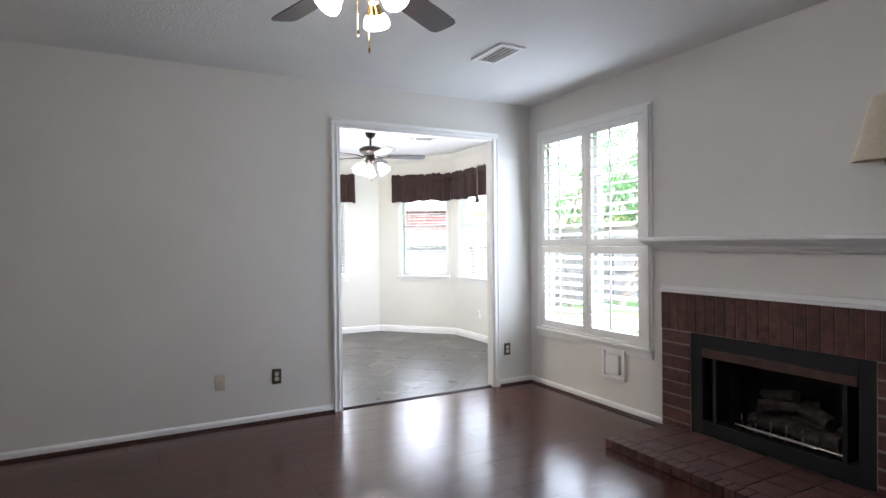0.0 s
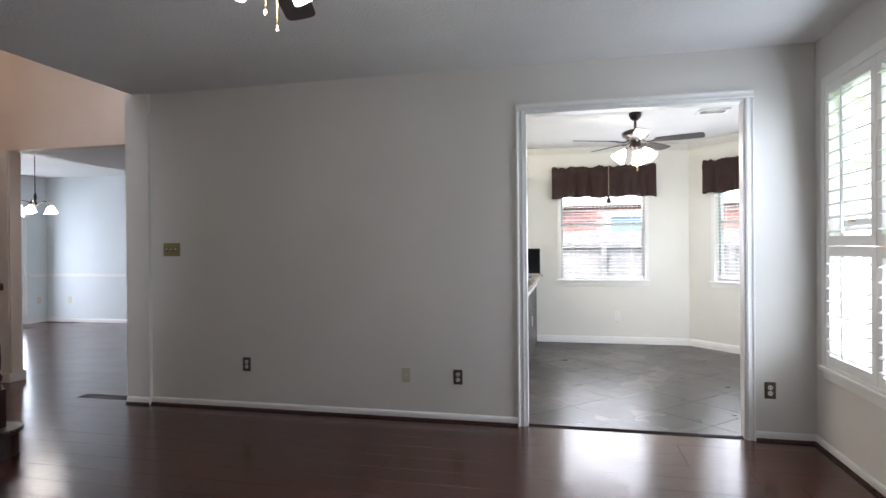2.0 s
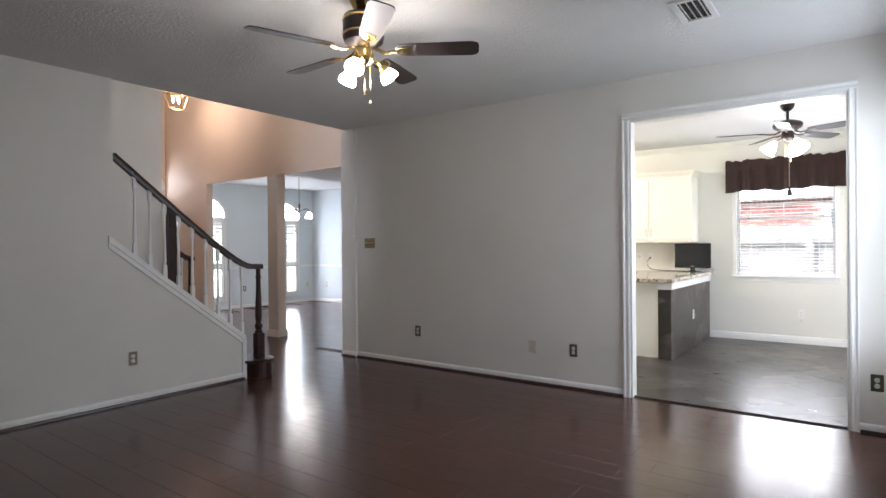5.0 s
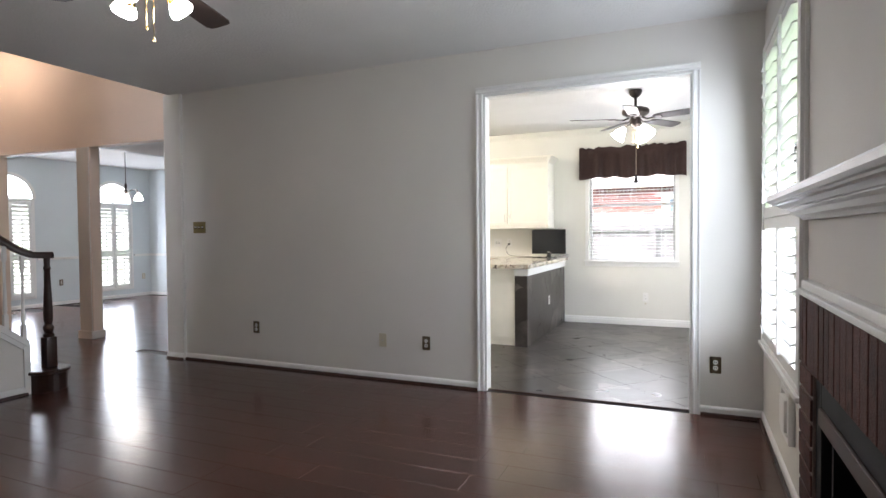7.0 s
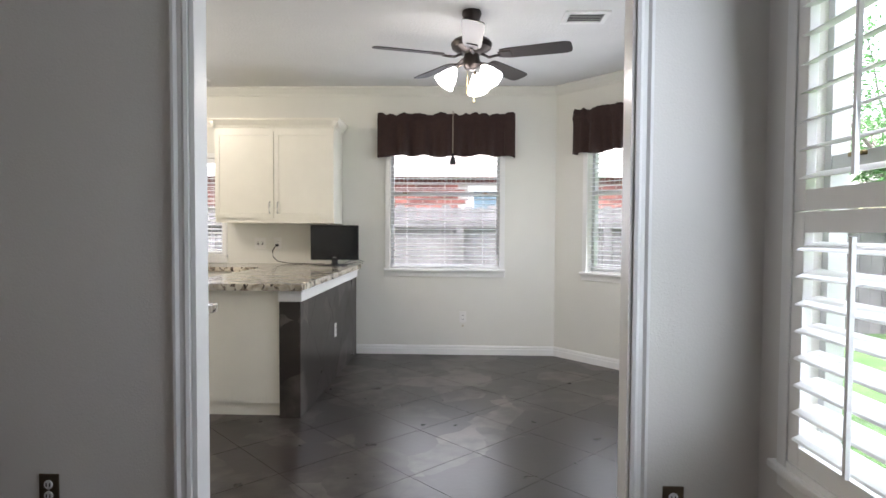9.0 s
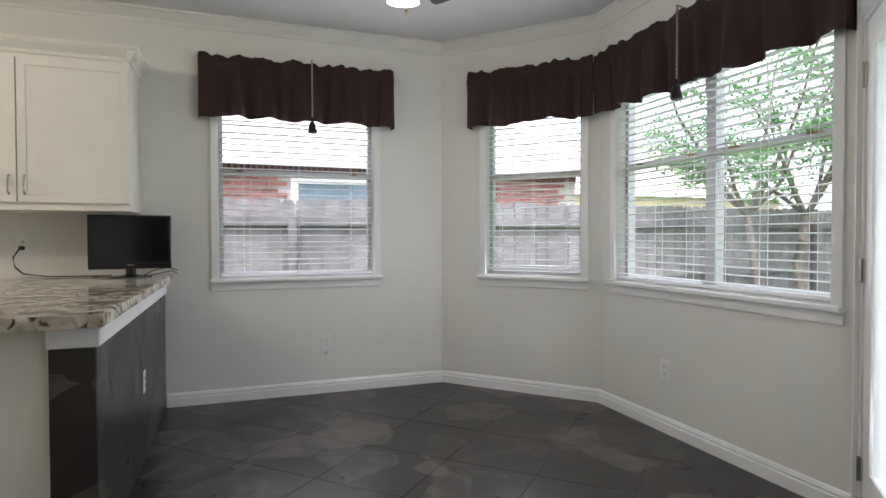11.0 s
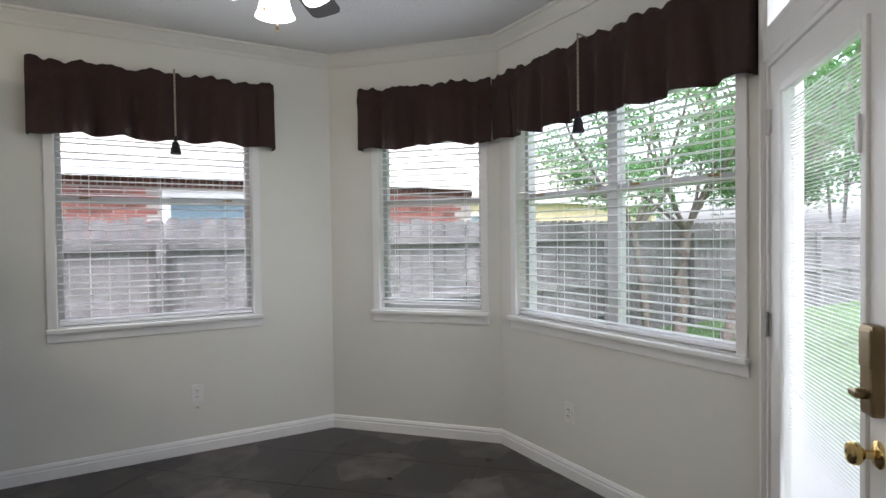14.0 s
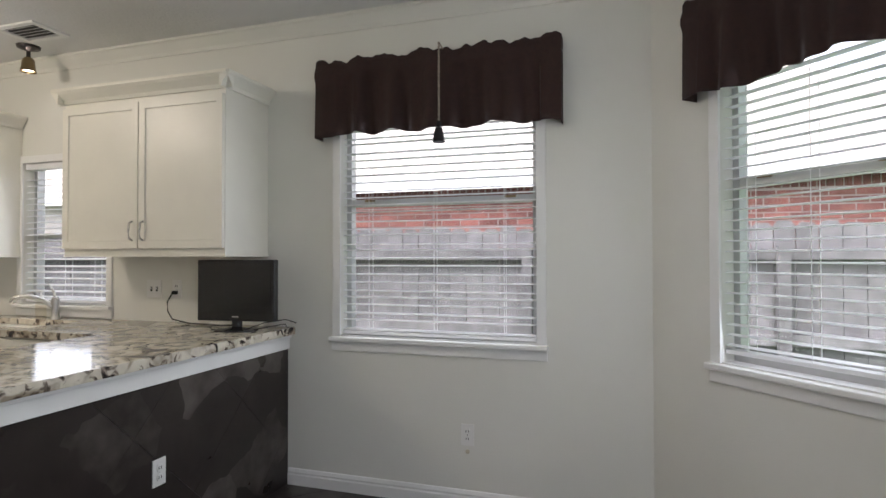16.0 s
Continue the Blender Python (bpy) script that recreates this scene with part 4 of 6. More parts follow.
    for b in ((t0 - 0.05, -0.014, q0 - 0.02, t0 + 0.01, 0.05, q1 + 0.05), (t1 - 0.01, -0.014, q0 - 0.02, t1 + 0.05, 0.05, q1 + 0.05), (t0 + 0.01, -0.014, q0 - 0.018, t1 - 0.01, 0.05, q0 + 0.012), (t0 + 0.01, -0.014, q1 - 0.012, t1 - 0.01, 0.05, q1 + 0.05)):
        box(bm, *b, bevel=0.003)
    part("transom_frame", bm, TRIM, d)
    g = one("pane", [(t0 + 0.01, 0.03, q0 + 0.012, t1 - 0.01, 0.034, q1 - 0.012)], GLASS, d)
    g.visible_shadow = False


patio_door()

# brick outside of the angled bay wall, seen through the shutters
bw = new("wall_bay_brick")
bw.matrix_world = on_wall(BAY[2], BAY[3])
tagged(bw, "red brick outside face of the bay", "brick wall", kind="structure")
one("mortar_bed", [(-0.10, 0.103, -0.16, 0.03, 0.13, 2.7)], XMORTAR, bw)
bm = bmesh.new()
box(bm, 0, 0.128, 0, 0.12, 0.14, 0.055)
fb = part("brick", bm, XBRICK, bw)
k = 0
for r in range(42):
    for c in range(1):
        o = fb if k == 0 else new("brick", fb.data)
        o.parent = bw
        o.location = (-0.095, 0, -0.14 + r * 0.066)
        k += 1


# ---- fireplace ----
def fireplace():
    f = thing("fireplace", "red-brown brick fireplace with black firebox and gas logs", "fireplace")
    y0, y1, zt = 1.055, 2.69, 1.02
    xf = XR - 0.045
    one("mortar_bed", [(xf + 0.006, FB[1], 0, XR, y1, FB[3]), (xf + 0.006, y0, 0, XR, FB[0], FB[3]), (xf + 0.006, y0, FB[3], XR, y1, zt)], MORTAR, f)
    rows, j = 8, 0.014
    rh = FB[3] / rows

    def brick(x0, a, z0, x1, e, z1, shared={}):
        key = (round(x1 - x0, 3), round(e - a, 3), round(z1 - z0, 3))
        if key not in shared:
            bm = bmesh.new()
            box(bm, 0, 0, 0, x1 - x0, e - a, z1 - z0, bevel=0.003)
            me = bpy.data.meshes.new("brick")
            bm.to_mesh(me)
            bm.free()
            me.materials.append(BRICK)
            shared[key] = me
        o = new("brick", shared[key])
        o.parent = f
        o.location = (x0, a, z0)

    rnd = random.Random(2)
    for a, e in ((FB[1], y1), (y0, FB[0])):
        for r in range(rows):
            brick(xf - rnd.uniform(0, 0.003), a + j / 2, r * rh + j / 2, xf + 0.04, e - j / 2, (r + 1) * rh - j / 2)
    n = 22
    w = (y1 - y0) / n
    for i in range(n):
        brick(xf - rnd.uniform(0, 0.003), y0 + i * w + 0.003, FB[3] + 0.004, xf + 0.04, y0 + (i + 1) * w - 0.003, zt - 0.002)
    # white moulding round the brick
    bm = bmesh.new()
    box(bm, XR - 0.055, y0 - 0.02, zt, XR, y1 + 0.012, zt + 0.022, bevel=0.004)
    box(bm, XR - 0.04, y0 - 0.02, zt + 0.022, XR, y1 + 0.012, zt + 0.055, bevel=0.006)
    part("surround_trim", bm, TRIM, f)
    # steel face of the firebox
    a, e, z0, z1 = FB
    x0 = XR - 0.03
    bm = bmesh.new()
    for b in ((x0, a, z0, x0 + 0.04, a + 0.09, z1), (x0, e - 0.09, z0, x0 + 0.04, e, z1), (x0, a + 0.09, z1 - 0.10, x0 + 0.04, e - 0.09, z1), (x0, a + 0.09, z0, x0 + 0.04, e - 0.09, z0 + 0.10)):
        box(bm, *b, bevel=0.004)
        part("face_plate", bm, BLACK, f)
        bm = bmesh.new()
    bm.free()
    one("canopy", [(x0 - 0.01, a + 0.09, z1 - 0.16, x0 + 0.12, e - 0.09, z1 - 0.10)], mat("heat_browned_steel", (0.06, 0.03, 0.022), 0.5, metal=0.3, vary=0.4, scale=8), f, bevel=0.006)
    for s in (e - 0.18, a + 0.155):
        one("glass_door_edge", [(x0 + 0.02, s, z0 + 0.10, x0 + 0.16, s + 0.025, z1 - 0.16)], BLACK, f)
    xb = XR + 0.52
    bm = bmesh.new()
    for b in ((x0 + 0.04, a + 0.005, z0 + 0.004, xb, e - 0.005, z0 + 0.05), (xb, a, z0, xb + 0.05, e, z1), (x0 + 0.04, a + 0.003, z1 - 0.04, xb, e - 0.003, z1)):
        box(bm, *b)
    for s, t in ((a + 0.003, 0.16), (e - 0.003, -0.16)):
        v = [bm.verts.new(p) for p in ((x0 + 0.04, s, z0), (xb, s + t, z0), (xb, s + t, z1), (x0 + 0.04, s, z1))]
        bm.faces.new(v)
    part("firebox", bm, SOOT, f)
    yc = (a + e) / 2
    bm = bmesh.new()
    for i in range(7):
        yy = yc - 0.30 + i * 0.10
        tube(bm, [(XR + 0.13, yy, z0 + 0.17), (XR + 0.12, yy, z0 + 0.08), (XR + 0.40, yy, z0 + 0.08)], 0.009, 6)
    tube(bm, [(XR + 0.12, yc - 0.34, z0 + 0.09), (XR + 0.12, yc + 0.34, z0 + 0.09)], 0.012, 8)
    for yy in (yc - 0.3, yc + 0.3):
        box(bm, XR + 0.2, yy - 0.01, z0 + 0.05, XR + 0.22, yy + 0.01, z0 + 0.085)
    part("log_grate", bm, STEEL, f, "steel log grate")
    rnd = random.Random(4)
    for p0, p1, r in (((0.18, -0.30, 0.14), (0.20, 0.28, 0.14), 0.055), ((0.32, -0.27, 0.15), (0.33, 0.30, 0.16), 0.065), ((0.20, -0.22, 0.24), (0.33, 0.10, 0.28), 0.045), ((0.19, 0.22, 0.23), (0.34, -0.08, 0.29), 0.045), ((0.24, 0.0, 0.34), (0.30, 0.26, 0.30), 0.035)):
        bm = bmesh.new()
        pts = []
        for i in range(6):
            t = i / 5
            pts.append((XR + p0[0] + (p1[0] - p0[0]) * t + rnd.uniform(-0.012, 0.012), yc + p0[1] + (p1[1] - p0[1]) * t, z0 + p0[2] + (p1[2] - p0[2]) * t + rnd.uniform(-0.012, 0.012)))
        tube(bm, pts, r, 9, r * 0.8)
        part("gas_log", bm, LOG, f, smooth=True)
    # hearth of flat bricks with a rowlock edge
    hx, hy0, hy1, hz = 2.94, 1.12, 2.62, 0.062
    one("hearth_bed", [(hx + 0.012, hy0 + 0.012, 0, XR - 0.05, hy1 - 0.012, hz - 0.007)], MORTAR, f)
    n = 22
    w = (hy1 - hy0) / n
    for i in range(n):
        brick(hx, hy0 + i * w + 0.004, 0.002, hx + 0.095, hy0 + (i + 1) * w - 0.004, hz)
    rws = 3
    d = (XR - 0.05 - hx - 0.10) / rws
    m = 8
    w = (hy1 - hy0) / m
    for r in range(rws):
        for i in range(m):
            brick(hx + 0.10 + r * d + 0.003, hy0 + i * w + 0.004, 0.02, hx + 0.10 + (r + 1) * d - 0.005, hy0 + (i + 1) * w - 0.004, hz - rnd.uniform(0, 0.002))
    return f


fireplace()

# mantel shelf with stepped moulding below
ms = thing("mantel_shelf", "white moulded mantel shelf above the fireplace", "mantel")
bm = bmesh.new()
prof = [(0, 0.047), (-0.115, 0.047), (-0.13, 0.06), (-0.15, 0.062), (-0.155, 0.068), (-0.165, 0.07), (-0.175, 0.08), (-0.175, 0.096), (-0.165, 0.105), (0, 0.105)]
prism(bm, prof, 0.95, 2.795, Matrix(((0.88, 0, 0, XR), (0, 0, 1, 0), (0, 1, 0, 1.318), (0, 0, 0, 1))))
part("shelf", bm, TRIM, ms)
bm = bmesh.new()
prism(bm, [(0, 0), (-0.03, 0), (-0.042, 0.012), (-0.066, 0.018), (-0.078, 0.035), (-0.10, 0.042), (-0.10, 0.046), (0, 0.046)], 0.98, 2.765, Matrix(((0.88, 0, 0, XR), (0, 0, 1, 0), (0, 1, 0, 1.318), (0, 0, 0, 1))))
part("bed_moulding", bm, TRIM, ms)

# wall sconce over the mantel
sc = thing("wall_sconce", "wall lamp with beige cone shade above the mantel", "wall lamp", (XR - 0.085, 1.23, 1.80))
bm = bmesh.new()
lathe(bm, [(0.175, 0.0), (0.14, 0.10), (0.085, 0.30), (0.075, 0.33), (0.072, 0.33), (0.082, 0.30), (0.136, 0.10), (0.171, 0.0)], 28, Matrix.Diagonal((0.45, 0.95, 1, 1)), cap=False)
part("shade", bm, LINEN, sc, smooth=True)
bm = bmesh.new()
tube(bm, [(0.0, 0, 0.10), (0.0, 0, -0.02), (0.04, 0, -0.05), (0.08, 0, 0.0)], 0.008, 8)
lathe(bm, [(0.05, 0), (0.045, 0.012), (0.0, 0.016)], 16, Matrix.Translation((0.084, 0, 0.0)) @ Matrix.Rotation(radians(-90), 4, "Y"), cap=False)
part("arm", bm, BRASS, sc, "brass arm", smooth=True)

# pet door panel in the wall under the window
pd = thing("pet_door", "white square framed flap panel in the wall", "pet door", (XR, 3.20, 0.385))
bm = bmesh.new()
for b in ((-0.030, -0.125, -0.125, 0, -0.098, 0.125), (-0.030, 0.098, -0.125, 0, 0.125, 0.125), (-0.030, -0.098, 0.10, 0, 0.098, 0.125), (-0.030, -0.098, -0.125, 0, 0.098, -0.10)):
    box(bm, *b, bevel=0.004)
part("frame", bm, TRIM, pd)
bm = bmesh.new()
box(bm, -0.042, -0.075, -0.078, 0, 0.075, 0.078, bevel=0.006)
box(bm, -0.008, -0.098, -0.10, 0, 0.098, 0.10)
part("flap", bm, TRIM, pd)


# ---- sockets, switches, vents ----
def socket(at, turn, label, face=None, double=True, blank=False, name="wall_socket"):
    face = face or PLATE
    s = thing(name, label, "wall socket", at, turn, "wall sockets")
    bm = bmesh.new()
    box(bm, -0.036, -0.006, -0.058, 0.036, 0, 0.058, bevel=0.0025)
    part("plate", bm, face, s)
    if blank:
        bm = bmesh.new()
        lathe(bm, [(0.008, 0), (0.006, 0.008), (0.003, 0.008)], 10, Matrix.Translation((0, -0.006, 0)) @ Matrix.Rotation(radians(90), 4, "X"))
        part("jack", bm, STEEL, s)
    else:
        for z in (0.02, -0.02):
            bm = bmesh.new()
            lathe(bm, [(0.0165, 0), (0.0165, 0.0025), (0.014, 0.003)], 14, Matrix.Translation((0, -0.006, z)) @ Matrix.Rotation(radians(90), 4, "X"))
            r = part("receptacle", bm, PLATEW, s)
            one("slot", [(-0.008, -0.0105, z - 0.006, -0.005, -0.0085, z + 0.006), (0.005, -0.0105, z - 0.006, 0.008, -0.0085, z + 0.006)], DARKP, r)
    bm = bmesh.new()
    lathe(bm, [(0.003, 0), (0.003, 0.001)], 8, Matrix.Translation((0, -0.006, 0.0 if not blank else 0.04)) @ Matrix.Rotation(radians(90), 4, "X"))
    part("screw", bm, STEEL, s)
    return s


BRP = mat("bronze_plate", (0.16, 0.13, 0.09), 0.35, metal=0.8, vary=0.1, bump=0.02)
socket((-0.71, YF, 0.385), 0, "bronze wall socket plate above the baseboard", BRP)
socket((0.70, YF, 0.352), 0, "almond cable outlet plate above the baseboard", PLATE, blank=True)
socket((1.12, YF, 0.352), 0, "bronze wall socket plate above the baseboard", BRP)
socket((3.33, YF, 0.352), 0, "bronze wall socket plate beside the opening", BRP)
socket((-1.78, 1.78, 0.38), 90, "bronze wall socket plate below the stairs", BRP)
socket((2.612, YA, 0.39), 0, "white wall socket under the nook window", PLATEW)
socket((4.41, 6.62, 0.38), -90, "white wall socket under the bay window", PLATEW)
socket((1.505, 7.23, 0.42), 90, "white wall socket on the tiled peninsula", PLATEW)
socket((DX, 8.78, 0.42), 90, "wall socket in the dining room", PLATE)
socket((-7.3, DY, 0.42), 0, "wall socket in the dining room", PLATE)
socket((DX, 7.0, 0.42), 90, "wall socket in the dining room", BRP)
# little blank cover under the nook socket
cv = thing("cable_grommet", "tiny white cable cover under the socket", "cable cover", (2.612, YA, 0.30))
bm = bmesh.new()
lathe(bm, [(0.012, 0), (0.011, 0.006), (0.006, 0.008)], 12, Matrix.Rotation(radians(90), 4, "X"))
part("cap", bm, PLATE, cv)


def switch_plate(at, turn, gangs, face, label):
    s = thing("light_switch", label, "light switch", at, turn)
    w = 0.036 + 0.023 * (gangs - 1)
    bm = bmesh.new()
    box(bm, -w, -0.006, -0.058, w, 0, 0.058, bevel=0.0025)
    part("plate", bm, face, s)
    for g in range(gangs):
        x = (g - (gangs - 1) / 2) * 0.046
        bm = bmesh.new()
        box(bm, x - 0.005, -0.016, -0.004, x + 0.005, -0.005, 0.010, bevel=0.0015)
        t = part("toggle", bm, PLATEW, s)
        one("toggle_slot", [(x - 0.008, -0.0075, -0.014, x + 0.008, -0.0055, 0.014)], DARKP, t)
    return s


switch_plate((-1.43, YF, 1.364), 0, 3, mat("brass_plate", (0.32, 0.26, 0.13), 0.3, metal=0.8, vary=0.1), "brass three-gang light switch plate")
switch_plate((0.50, YA, 1.14), 0, 2, PLATEW, "white two-gang light switch over the counter")
socket((0.683, YA, 1.14), 0, "white wall socket over the counter", PLATEW)


def ceiling_vent(at, lx, ly, slats_along_x, label):
    v = thing("ceiling_vent", label, "air vent", at)
    bm = bmesh.new()
    f = 0.035
    for b in ((-lx / 2, -ly / 2, -0.014, -lx / 2 + f, ly / 2, 0), (lx / 2 - f, -ly / 2, -0.014, lx / 2, ly / 2, 0), (-lx / 2 + f, -ly / 2, -0.014, lx / 2 - f, -ly / 2 + f, 0), (-lx / 2 + f, ly / 2 - f, -0.014, lx / 2 - f, ly / 2, 0)):
        box(bm, *b, bevel=0.003)
    part("frame", bm, TRIM, v)
    # black sheet added for the shade of the duct between the slats
    one("duct_shade_sheet", [(-lx / 2 + f, -ly / 2 + f, -0.003, lx / 2 - f, ly / 2 - f, -0.001)], DARKP, v)
    span = (ly if slats_along_x else lx) - 2 * f
    n = int(span / 0.03)
    for i in range(n):
        c = -span / 2 + (i + 0.5) * span / n
        bm = bmesh.new()
        if slats_along_x:
            box(bm, -lx / 2 + f, -0.007, -0.0008, lx / 2 - f, 0.007, 0.0008)
            m = Matrix.Translation((0, c, -0.009)) @ Matrix.Rotation(radians(35), 4, "X")
        else:
            box(bm, -0.007, -ly / 2 + f, -0.0008, 0.007, ly / 2 - f, 0.0008)
            m = Matrix.Translation((c, 0, -0.009)) @ Matrix.Rotation(radians(35), 4, "Y")
        bmesh.ops.transform(bm, matrix=m, verts=bm.verts[:])
        part("slat", bm, TRIM, v)
    return v


ceiling_vent((2.44, 3.13, H), 0.21, 0.38, False, "white slatted air vent in the living room ceiling")
ceiling_vent((3.42, 6.30, H), 0.30, 0.22, True, "white slatted air vent in the nook ceiling")
ceiling_vent((-0.05, 7.80, H), 0.34, 0.24, True, "cream slatted air vent in the kitchen ceiling")


# ---- ceiling fans ----
def fan_blade(bm, r0, r1, w):
    out = []
    for r, h in ((r0, w * 0.36), (r0 + 0.05, w * 0.44), (r1 - 0.12, w * 0.5), (r1 - 0.04, w * 0.5), (r1 - 0.01, w * 0.42), (r1, w * 0.25)):
        out.append((r, h))
    outline = out + [(r, -h) for r, h in out[::-1]]
    prism(bm, outline, -0.003, 0.003)


def ceiling_fan(at, start, label, drop, metal, blade, flush, lamps):
    f = thing("ceiling_fan", label, "ceiling fan", at, 0, "ceiling fans")
    if flush:
        bm = bmesh.new()
        lathe(bm, [(0.075, 0), (0.08, -0.02), (0.065, -0.05), (0.045, -0.075)], 24)
        part("canopy", bm, BRASS, f, "brass canopy", smooth=True)
        top = -0.09
    else:
        bm = bmesh.new()
        lathe(bm, [(0.062, 0), (0.066, -0.018), (0.055, -0.05), (0.03, -0.075), (0.02, -0.08)], 24)
        part("canopy", bm, metal, f, smooth=True)
        bm = bmesh.new()
        lathe(bm, [(0.014, -0.075), (0.014, -drop)], 12)
        part("downrod", bm, metal, f, smooth=True)
        top = -drop
    bm = bmesh.new()
    if flush:
        lathe(bm, [(0.05, top), (0.11, top - 0.015), (0.118, top - 0.03), (0.118, top - 0.14), (0.11, top - 0.165), (0.06, top - 0.195)], 28)
    else:
        lathe(bm, [(0.02, top), (0.07, top - 0.005), (0.125, top - 0.025), (0.138, top - 0.045), (0.13, top - 0.075), (0.09, top - 0.10), (0.06, top - 0.115)], 28)
    part("motor_housing", bm, metal, f, smooth=True)
    zb = top - (0.21 if flush else 0.125)
    if flush:
        for z in (top - 0.04, top - 0.125):
            bm = bmesh.new()
            lathe(bm, [(0.1185, z - 0.008), (0.121, z - 0.004), (0.121, z + 0.004), (0.1185, z + 0.008)], 28)
            part("brass_band", bm, BRASS, f, smooth=True)
    bmb = bmesh.new()
    fan_blade(bmb, 0.20, 0.66, 0.135)
    bl = None
    for k in range(5):
        m = Matrix.Rotation(radians(start + 72 * k), 4, "Z") @ Matrix.Translation((0, 0, zb)) @ Matrix.Rotation(radians(-12), 4, "X")
        if bl is None:
            bl = part("blade", bmb, blade, f)
            o = bl
        else:
            o = new("blade", bl.data)
            o.parent = f
        o.matrix_local = m
        bm = bmesh.new()
        tube(bm, [(0.07, 0, 0.01), (0.12, 0.012, -0.012), (0.16, 0.0, -0.012), (0.20, 0, -0.008)], 0.009, 6)
        box(bm, 0.185, -0.035, -0.009, 0.27, 0.035, -0.0035, bevel=0.002)
        br = part("blade_bracket", bm, BRASS if flush else metal, o)
    bm = bmesh.new()
    zl = zb - 0.02
    lathe(bm, [(0.05, zb + 0.02), (0.055, zl), (0.06, zl - 0.03), (0.045, zl - 0.06), (0.015, zl - 0.075)], 20)
    kit = part("light_kit", bm, BRASS if flush else metal, f, smooth=True)
    for k in range(lamps):
        a = radians(start + 20 + 360 / lamps * k)
        c, s = math.cos(a), math.sin(a)
        bm = bmesh.new()
        tube(bm, [(0.04 * c, 0.04 * s, zl - 0.03), (0.085 * c, 0.085 * s, zl - 0.045), (0.11 * c, 0.11 * s, zl - 0.075)], 0.008, 6)
        arm = part("lamp_arm", bm, BRASS if flush else metal, kit)
        m = Matrix.Translation((0.11 * c, 0.11 * s, zl - 0.07)) @ Matrix.Rotation(a, 4, "Z") @ Matrix.Rotation(radians(-38), 4, "Y")
        bm = bmesh.new()
        if flush:
            lathe(bm, [(0.018, 0), (0.026, -0.015), (0.050, -0.05), (0.054, -0.072), (0.048, -0.082), (0.0, -0.088)], 18, m, cap=False)
            part("bulb", bm, LAMPG, kit, smooth=True)
            bm = bmesh.new()
            lathe(bm, [(0.020, 0.012), (0.024, 0.0), (0.036, -0.022), (0.038, -0.026), (0.034, -0.026)], 18, m, cap=False)
            part("spot_cup", bm, BRASS, kit, smooth=True)
        else:
            lathe(bm, [(0.02, 0), (0.03, -0.02), (0.052, -0.06), (0.062, -0.10), (0.075, -0.125), (0.07, -0.125), (0.056, -0.10), (0.02, -0.02)], 20, m, cap=False)
            part("glass_shade", bm, SHADEG, kit, "lit frosted glass tulip shade", smooth=True)
    for dx, L in ((0.02, 0.20), (-0.025, 0.14)):
        bm = bmesh.new()
        tube(bm, [(dx, 0.03, zl - 0.06), (dx, 0.03, zl - 0.06 - L)], 0.0018, 5)
        lathe(bm, [(0.004, 0), (0.006, -0.012), (0.003, -0.02)], 8, Matrix.Translation((dx, 0.03, zl - 0.06 - L)))
        part("pull_chain", bm, BRASS, kit)
    return f


ceiling_fan((0.955, 1.81, H), 34, "dark brown ceiling fan with brass fittings and lit spots", 0.0, BRONZE, BLADE, True, 3)
ceiling_fan((2.65, 6.20, H), 54, "dark bronze ceiling fan with lit glass shades", 0.17, BRONZE, BLADE, False, 3)


